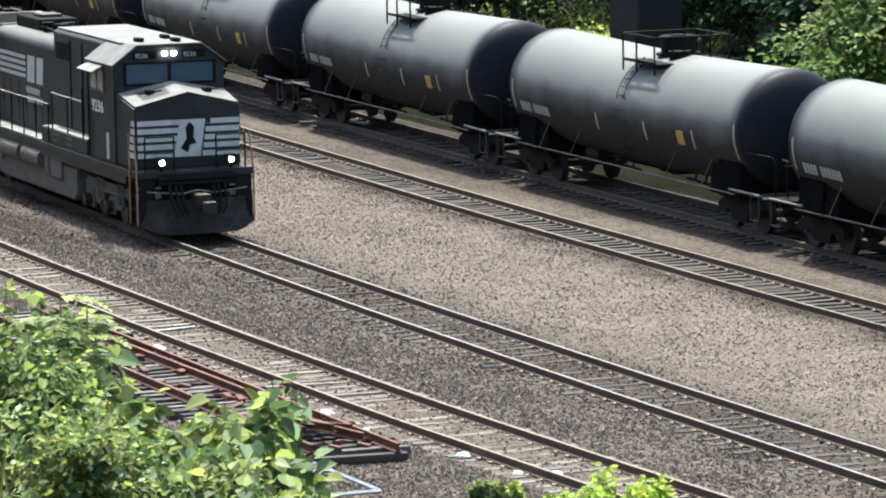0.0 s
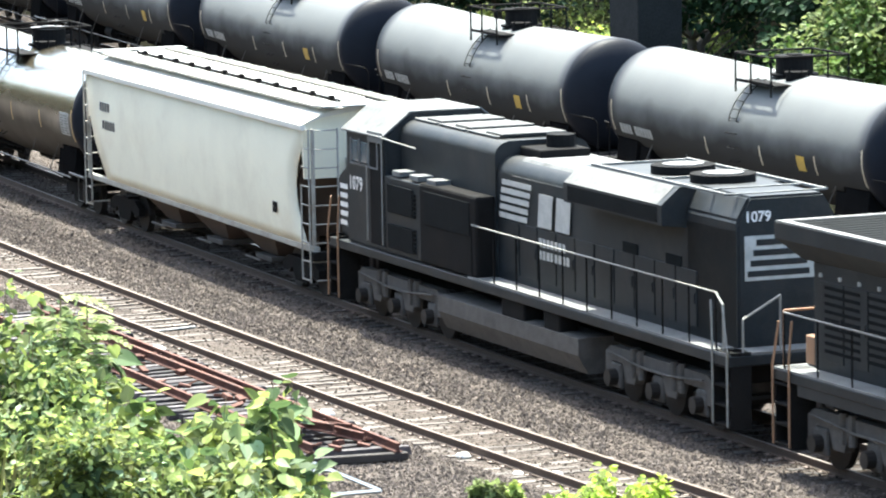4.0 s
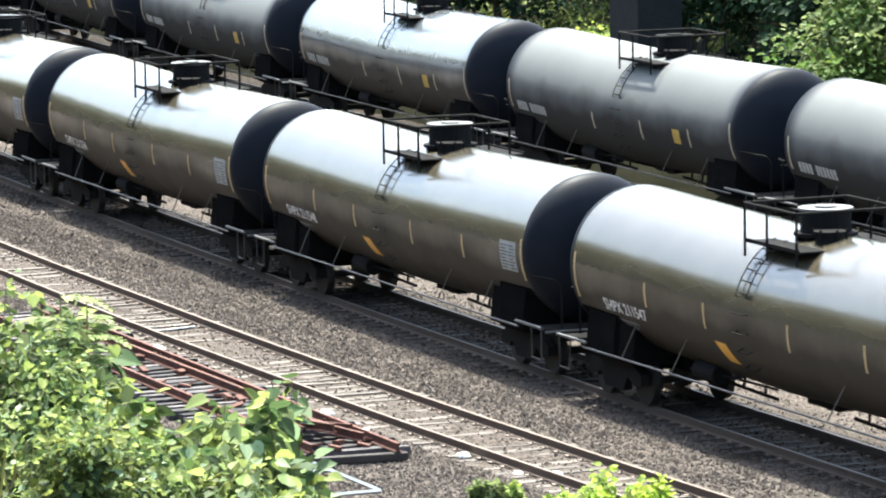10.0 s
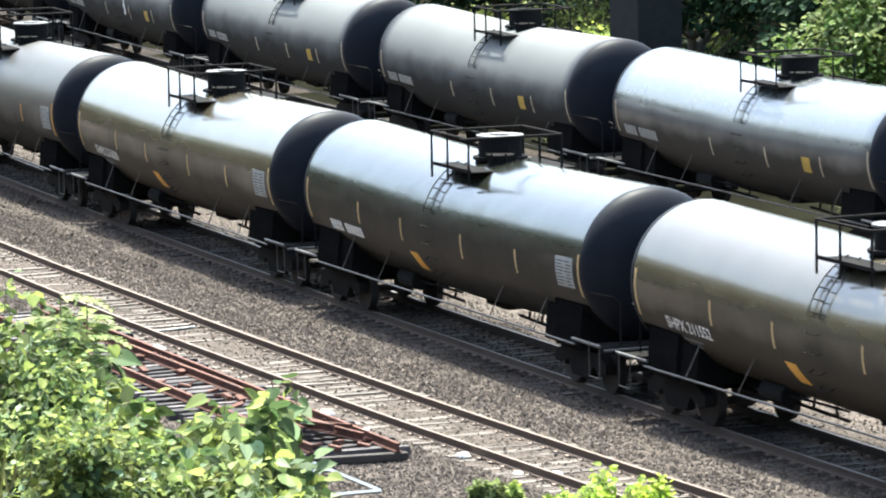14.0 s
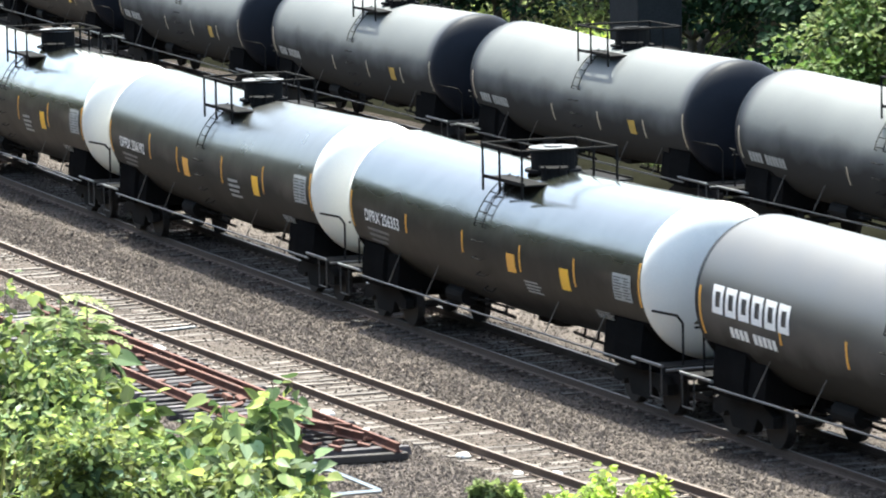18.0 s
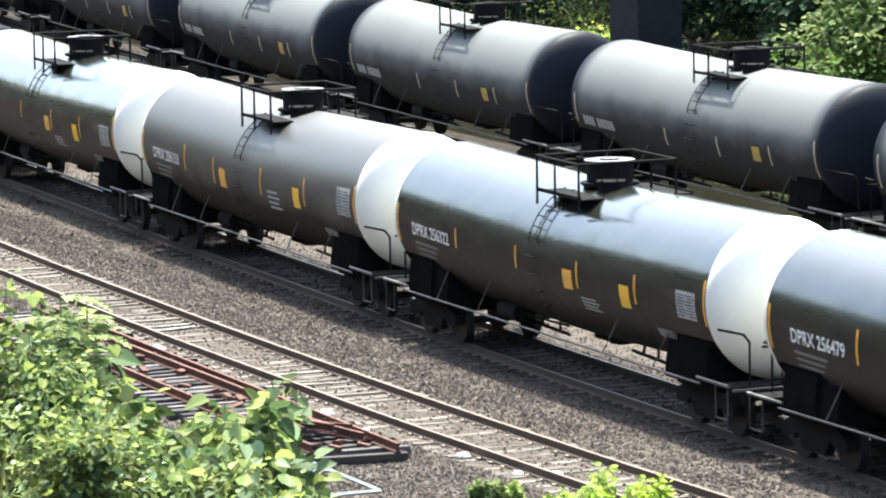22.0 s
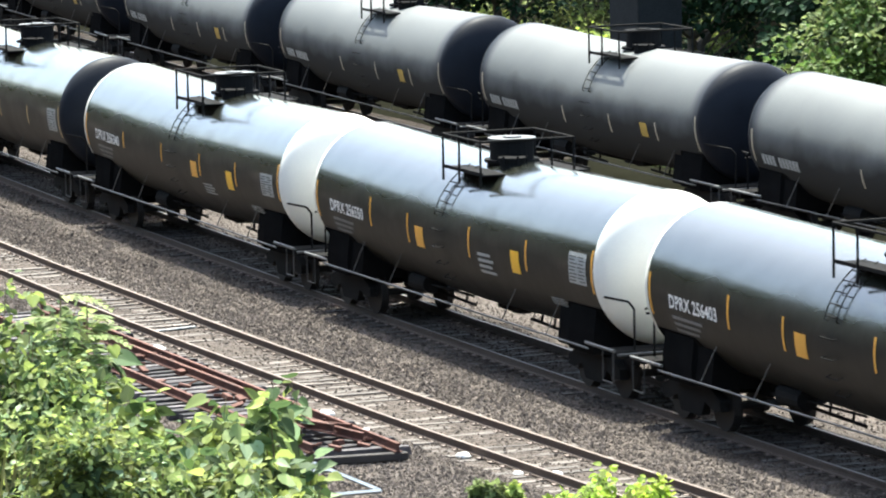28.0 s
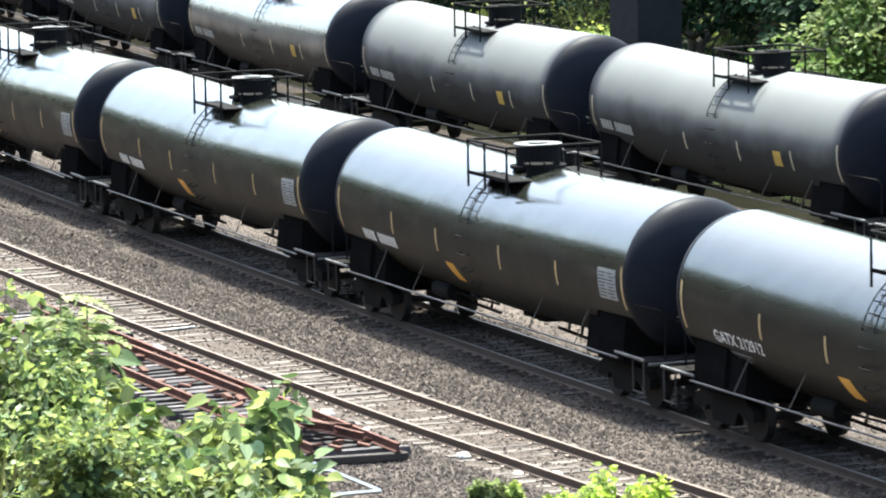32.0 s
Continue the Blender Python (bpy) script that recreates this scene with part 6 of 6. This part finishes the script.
def woods(name, label, boxes, seed, mat, leaf, count):
    """Far or unseen woodland as one mass of leaves."""
    rnd = random.Random(seed)
    fo = Foliage()
    for x0, x1, y0, y1, z0, z1 in boxes:
        for i in range(count):
            x, y = rnd.uniform(x0, x1), rnd.uniform(y0, y1)
            lump = 0.6 + 0.4 * noise.noise((x * 0.25, y * 0.25, 2.0)) + 0.25 * noise.noise((x * 0.7, y * 0.7, 5.0))
            z = z0 + (z1 - z0) * lump * rnd.uniform(0, 1) ** 0.6
            g = ground_height(x, y)
            fo.leaf((x, y, g + z), (rnd.gauss(0, 1), rnd.gauss(0, 1), rnd.gauss(0.3, 0.7)), leaf * rnd.uniform(0.6, 1.3), HEART, rnd.uniform(-1, 1))
    me = bpy.data.meshes.new(name)
    me.from_pydata(fo.verts, [], fo.faces)
    tagged(piece(name, me, mat), label, "woods", kind="stuff")


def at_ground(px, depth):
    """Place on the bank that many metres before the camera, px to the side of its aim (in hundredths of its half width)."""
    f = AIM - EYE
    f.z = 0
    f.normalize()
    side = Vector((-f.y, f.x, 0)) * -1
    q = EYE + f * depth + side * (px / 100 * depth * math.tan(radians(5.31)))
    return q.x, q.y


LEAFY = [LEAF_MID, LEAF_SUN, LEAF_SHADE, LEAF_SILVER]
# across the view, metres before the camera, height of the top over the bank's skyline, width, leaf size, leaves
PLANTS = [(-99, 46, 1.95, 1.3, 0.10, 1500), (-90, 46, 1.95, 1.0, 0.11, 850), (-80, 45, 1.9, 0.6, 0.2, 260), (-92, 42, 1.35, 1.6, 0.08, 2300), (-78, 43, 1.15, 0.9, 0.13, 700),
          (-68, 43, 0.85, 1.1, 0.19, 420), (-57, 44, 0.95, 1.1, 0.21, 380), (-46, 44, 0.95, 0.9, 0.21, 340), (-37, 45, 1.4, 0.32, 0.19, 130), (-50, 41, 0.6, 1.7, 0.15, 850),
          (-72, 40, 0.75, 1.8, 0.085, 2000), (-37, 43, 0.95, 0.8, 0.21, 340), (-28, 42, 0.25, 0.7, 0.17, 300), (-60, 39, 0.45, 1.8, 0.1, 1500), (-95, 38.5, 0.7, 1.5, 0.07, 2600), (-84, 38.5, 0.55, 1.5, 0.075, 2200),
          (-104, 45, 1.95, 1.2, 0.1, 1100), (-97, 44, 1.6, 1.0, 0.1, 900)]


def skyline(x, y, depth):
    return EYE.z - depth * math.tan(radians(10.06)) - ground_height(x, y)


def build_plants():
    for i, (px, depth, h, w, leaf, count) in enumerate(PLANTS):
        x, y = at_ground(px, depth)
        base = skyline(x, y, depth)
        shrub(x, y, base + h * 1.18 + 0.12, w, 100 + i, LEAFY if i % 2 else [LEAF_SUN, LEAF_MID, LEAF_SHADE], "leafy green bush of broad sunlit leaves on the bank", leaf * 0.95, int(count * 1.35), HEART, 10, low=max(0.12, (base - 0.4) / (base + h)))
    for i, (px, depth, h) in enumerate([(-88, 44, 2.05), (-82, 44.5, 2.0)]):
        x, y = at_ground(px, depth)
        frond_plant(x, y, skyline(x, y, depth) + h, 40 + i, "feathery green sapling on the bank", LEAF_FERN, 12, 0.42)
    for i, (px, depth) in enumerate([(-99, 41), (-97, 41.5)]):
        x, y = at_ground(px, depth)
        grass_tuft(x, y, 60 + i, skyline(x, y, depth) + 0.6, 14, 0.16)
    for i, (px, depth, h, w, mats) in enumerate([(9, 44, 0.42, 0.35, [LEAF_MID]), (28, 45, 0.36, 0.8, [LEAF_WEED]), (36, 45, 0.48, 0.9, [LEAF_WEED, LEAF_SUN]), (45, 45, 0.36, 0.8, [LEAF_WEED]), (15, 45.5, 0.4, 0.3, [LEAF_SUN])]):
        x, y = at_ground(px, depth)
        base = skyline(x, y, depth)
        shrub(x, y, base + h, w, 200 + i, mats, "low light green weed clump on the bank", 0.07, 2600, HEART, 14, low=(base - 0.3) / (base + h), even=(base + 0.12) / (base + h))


def at_back(s, d):
    x, y, _ = centre(s, d)
    return x, y


def build_background():
    rnd = random.Random(11)
    # a low leafy tree and weeds right behind the far track
    x, y = at_back(-30.5, 22)
    tree(x, y, 6.5, 0.6, 6.5, 5, [LEAF_TREE, LEAF_TREE, LEAF_MID], "bushy sunlit green tree beside the tracks", 150, 90, 0.17, 0.14)
    x, y = at_back(-26, 23)
    tree(x, y, 7.0, 0.8, 6.0, 6, [LEAF_TREE], "bushy green tree beside the tracks", 120, 80, 0.17, 0.14)
    for i in range(9):
        x, y = at_back(-34.5 + i * 1.3, 19.5 + rnd.uniform(-0.6, 0.8))
        shrub(x, y, rnd.uniform(1.6, 2.3), 1.8, 300 + i, [LEAF_SILVER, LEAF_SUN, LEAF_MID], "pale flowering weeds beside the far track", 0.14, 380, LANCE, 9)
    for i in range(16):
        x, y = at_back(-66 + i * 3.0 + rnd.uniform(-0.8, 0.8), 16.6 + rnd.uniform(-0.3, 0.6))
        shrub(x, y, rnd.uniform(0.4, 0.8), 1.2, 500 + i, [LEAF_TREE, LEAF_MID], "low green weeds beside the far track", 0.09, 320, LANCE, 8)
    # sunlit thicket beside the pier
    for i, (q, d, h) in enumerate([(-50.5, 21.8, 3.3), (-52.5, 22.4, 3.6), (-55, 22.8, 3.4), (-58, 23.4, 2.6), (-61.5, 24, 2.4)]):
        x, y = at_back(q, d)
        shrub(x, y, h, 2.4, 700 + i, [LEAF_WEED, LEAF_TREE, LEAF_SUN], "sunlit yellow green thicket beside the pier", 0.12, 1500, HEART, 12)
    # shaded woodland, its shade put into the near-black leaf colour
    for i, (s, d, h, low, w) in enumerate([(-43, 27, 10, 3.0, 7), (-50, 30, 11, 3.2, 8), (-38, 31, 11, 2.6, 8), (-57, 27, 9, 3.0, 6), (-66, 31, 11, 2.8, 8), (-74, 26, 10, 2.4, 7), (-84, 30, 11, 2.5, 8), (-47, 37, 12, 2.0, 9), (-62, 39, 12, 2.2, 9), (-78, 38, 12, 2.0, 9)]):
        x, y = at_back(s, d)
        tree(x, y, h, low, w, 20 + i, [LEAF_WOODSHADE], "tall shady woodland tree with dark foliage", 110, 70, 0.24, 0.2)
    # undergrowth: bright leaves stand for sun, near-black ones for shade
    for i in range(14):
        s = -100 + i * 3.1
        x, y = at_back(s, 23 + rnd.uniform(-2, 4))
        shrub(x, y, rnd.uniform(0.8, 1.9), 2.2, 400 + i, [LEAF_SUN, LEAF_MID] if s < -60 else [LEAF_WOODSHADE], "green undergrowth bush behind the tracks", 0.13, 700, LANCE, 10)
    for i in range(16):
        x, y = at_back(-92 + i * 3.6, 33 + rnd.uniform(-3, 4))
        shrub(x, y, rnd.uniform(1.8, 3.4), 3.2, 450 + i, [LEAF_MID, LEAF_SUN] if i < 6 else [LEAF_WOODSHADE], "green undergrowth bush in the woods", 0.16, 800, HEART, 10)
    woods("woods", "dense shaded green woodland behind the tracks", [(-150, -100, 40, 60, 0, 12), (-100, -60, 42, 58, 0, 13), (-60, -20, 42, 56, 0, 13), (-20, 30, 38, 52, 0, 12)], 3, LEAF_WOODSHADE, 0.6, 7000)
    # woods along the bank on this side, which the tanks mirror
    woods("bank_woods", "dense dark green woodland on the bank", [(-260, -160, -70, -26, 0, 11), (-160, -90, -60, -25, 0, 11), (-90, -30, -58, -27, 0, 10), (-30, 20, -60, -32, 0, 9), (20, 62, -68, -46, 0, 7)], 4, LEAF_WOODSHADE, 0.7, 6000)
    # dark pier, its shade put into the stone colour
    bm = fresh()
    x, y, th = centre(-40.6, 19.0)
    box(bm, -1.3, 1.0, -0.7, 0.7, -1.2, 6.0, 0.05)
    pier = part("bridge_pier", bm, PIER, local=pose(x, y, 0, 0, 0, math.degrees(th)))
    tagged(pier, "dark weathered stone pier in shade behind the tracks", "pier")


PIER = material("dark shaded stone", (0.02, 0.021, 0.021), 0.95, spec=0.15, vary=0.4, scale=1.5, fine=15, bump=0.4, bump_scale=10)


# ---- scrap beside the old track ----
def slanted(x0, y0, x1, y1, z=0.0):
    """Pose with +x from the first place towards the second, and the length between them."""
    return Matrix.Translation((x0, y0, z)) @ Matrix.Rotation(math.atan2(y1 - y0, x1 - x0), 4, "Z"), math.hypot(x1 - x0, y1 - y0)


def rail_bar(name, length, mat, parent, local, label=""):
    bm = fresh()
    prism(bm, [(y, z + 0.163) for y, z in RAIL_OUTLINE], 0, length, "x")
    return part(name, bm, mat, parent, label, local=local)


RUSTRED = material("bright red brown rust", (0.13, 0.056, 0.038), 0.85, 0.2, 0.45, 2.5, 30, bump=0.4, stain=(0.07, 0.04, 0.03), stain_amount=0.7)
SCRAPTIE = material("dark split sleeper wood", (0.075, 0.066, 0.066), 0.9, vary=0.5, scale=5, fine=50, bump=0.5, island=0.85)
GALV = material("dull galvanised steel", (0.26, 0.29, 0.31), 0.5, 0.5, 0.2, 3, 30)


def build_scrap():
    rnd = random.Random(77)
    panel = empty("track_panel", "rusty dismantled track panel with dark sleepers", "track panel")
    m, length = slanted(-13.0, -7.15, 8.75, -7.0, -0.16)
    panel.matrix_world = m
    me = tie_mesh(501)
    me.materials.append(SCRAPTIE)
    me2 = tie_mesh(502)
    me2.materials.append(SCRAPTIE)
    x = 0.3
    while x < length - 0.3:
        piece("tie", rnd.choice((me, me2)), None, panel, local=pose(x, -0.78 + rnd.uniform(-0.12, 0.12), 0.15, 0, rnd.uniform(-2, 2), rnd.uniform(-3, 3)))
        x += rnd.uniform(0.42, 0.6)
    rail_bar("rail", length, RUSTRED, panel, pose(0, 0, 0.16), "red brown rusty rail")
    rail_bar("rail", length - 0.6, RUSTRED, panel, pose(0, -1.5, 0.16, 0, 0, 0.15), "red brown rusty rail")
    rail_bar("rail", length * 0.62, RUSTRED, panel, pose(1.2, -0.4, 0.16, 0, 0, 0.6), "red brown rusty rail")
    bm = fresh()
    box(bm, -0.1, 0.1, -1.85, 0.2, 0.0, 0.14, 0.02)
    part("end_beam", bm, TIE_DARK, panel, "dark heavy end timber", local=pose(length - 0.1, 0, 0.0, 0, 0, -6))
    for i in range(7):
        rail_bar("broken_rail", rnd.uniform(0.7, 1.9), RUSTRED, panel, pose(rnd.uniform(length - 5, length - 2), rnd.uniform(-1.3, -0.3), 0.17 + 0.03 * i, rnd.uniform(-10, 10), rnd.uniform(-4, 4), rnd.uniform(-25, 25)), "short red brown length of rail")
    for i in range(56):
        bm = fresh()
        box(bm, -0.12, 0.12, -0.07, 0.07, 0, rnd.uniform(0.03, 0.1), 0.01)
        part("tie_plate", bm, RUSTRED, panel, local=pose(rnd.uniform(8, length - 0.5), rnd.uniform(-1.3, 0.15), 0.17, rnd.uniform(-20, 20), rnd.uniform(-20, 20), rnd.uniform(0, 180)))
    frame_ob = empty("metal_frame", "flat galvanised steel frame lying on the ground", "metal frame")
    m, length = slanted(7.1, -8.65, 11.9, -8.55, -0.17)
    frame_ob.matrix_world = m
    for a, b in (((0, 0), (length, 0)), ((0, -1.3), (length, -1.3)), ((0, 0), (0, -1.3)), ((length, 0), (length, -1.3)), ((length / 2, 0), (length / 2, -1.3))):
        bm = fresh()
        d = Vector((b[0] - a[0], b[1] - a[1], 0))
        rod(bm, (a[0], a[1], 0.08), (b[0], b[1], 0.08), 0.04, 4)
        part("bar", bm, GALV, frame_ob)
    # litter and a pale plank
    for x, y, sz in ((8.87, -5.79, 0.13), (3.26, -6.4, 0.16), (11.43, -5.04, 0.1), (-6.4, -6.6, 0.2), (11.0, -5.6, 0.08), (12.2, -5.3, 0.07), (5.2, -6.3, 0.07)):
        bm = fresh()
        bmesh.ops.create_icosphere(bm, subdivisions=2, radius=sz)
        for v in bm.verts:
            v.co = Vector((v.co.x * 1.2, v.co.y, v.co.z * 0.55)) * (1 + 0.3 * noise.noise(v.co * 9 + Vector((x, y, 0))))
        ob = part("stone_lump", bm, LETTER, local=pose(x, y, ground_height(x, y) + sz * 0.3, 0, 0, rnd.uniform(0, 90)))
        tagged(ob, "pale white stone lying on the ballast", "stone")
    bm = fresh()
    box(bm, -0.55, 0.55, -0.06, 0.06, 0, 0.03, 0.004)
    ob = part("plank", bm, PLATE, local=pose(-9.5, -5.2, -0.165, 0, 0, 105))
    tagged(ob, "pale grey plank lying between the rails", "plank")


build_plants()
build_background()
build_scrap()


# ---- motion ----
def near_shift(t):
    rows = [(0, 0.0), (26.0, 0.0), (28.0, -0.3), (29.0, -0.4), (29.5, -0.8), (30.0, -1.0), (32.0, -1.75)]
    for (a, u), (b, v) in zip(rows, rows[1:]):
        if t <= b:
            return u + (v - u) * (t - a) / (b - a)
    return rows[-1][1]


def far_shift(t):
    rows = [(0, 0.0), (6, -0.5), (9, -0.6), (13, -0.4), (17, -0.1), (19, 0.15), (23, 0.3), (28, 0.5), (29, 0.6), (30, 1.1), (32, 1.2)]
    for (a, u), (b, v) in zip(rows, rows[1:]):
        if t <= b:
            return u + (v - u) * (t - a) / (b - a)
    return rows[-1][1]


RISE = {"B": 0.0, "D": 0.1}
TIMES = [i * 0.5 for i in range(65)]
SPEED_N, SPEED_F = 14.25, 16.62


def ride(thing, track, start, speed, shift, turn=0.0):
    rows = []
    for t in TIMES:
        s = start + speed * t + shift(t)
        inside = -120 < s < 60
        if not inside and 0 < t < DURATION and abs(t - round(t / 4) * 4) > 0.01:
            continue
        x, y, th = at_track(track, s)
        rows.append((t, pose(x, y, RISE[track], 0, 0, math.degrees(th) + turn)))
    walk(thing, rows)


def motions():
    for k, car in enumerate(near_cars):
        ride(car, "B", -102.4 - PITCH_N * k + HALF_N, SPEED_N, near_shift)
    for m, car in far_cars:
        ride(car, "D", -13.67 + PITCH_F * m + HALF_F, -SPEED_F, far_shift)
    first = -102.63 + HALF_N + PITCH_N / 2
    ride(hopper, "B", first + HOPPER_LEN / 2, SPEED_N, near_shift)
    ride(loco_rear, "B", first + HOPPER_LEN + LOCO2_LEN / 2, SPEED_N, near_shift)
    ride(loco_front, "B", first + HOPPER_LEN + LOCO2_LEN + LOCO1_LEN / 2, SPEED_N, near_shift)


motions()
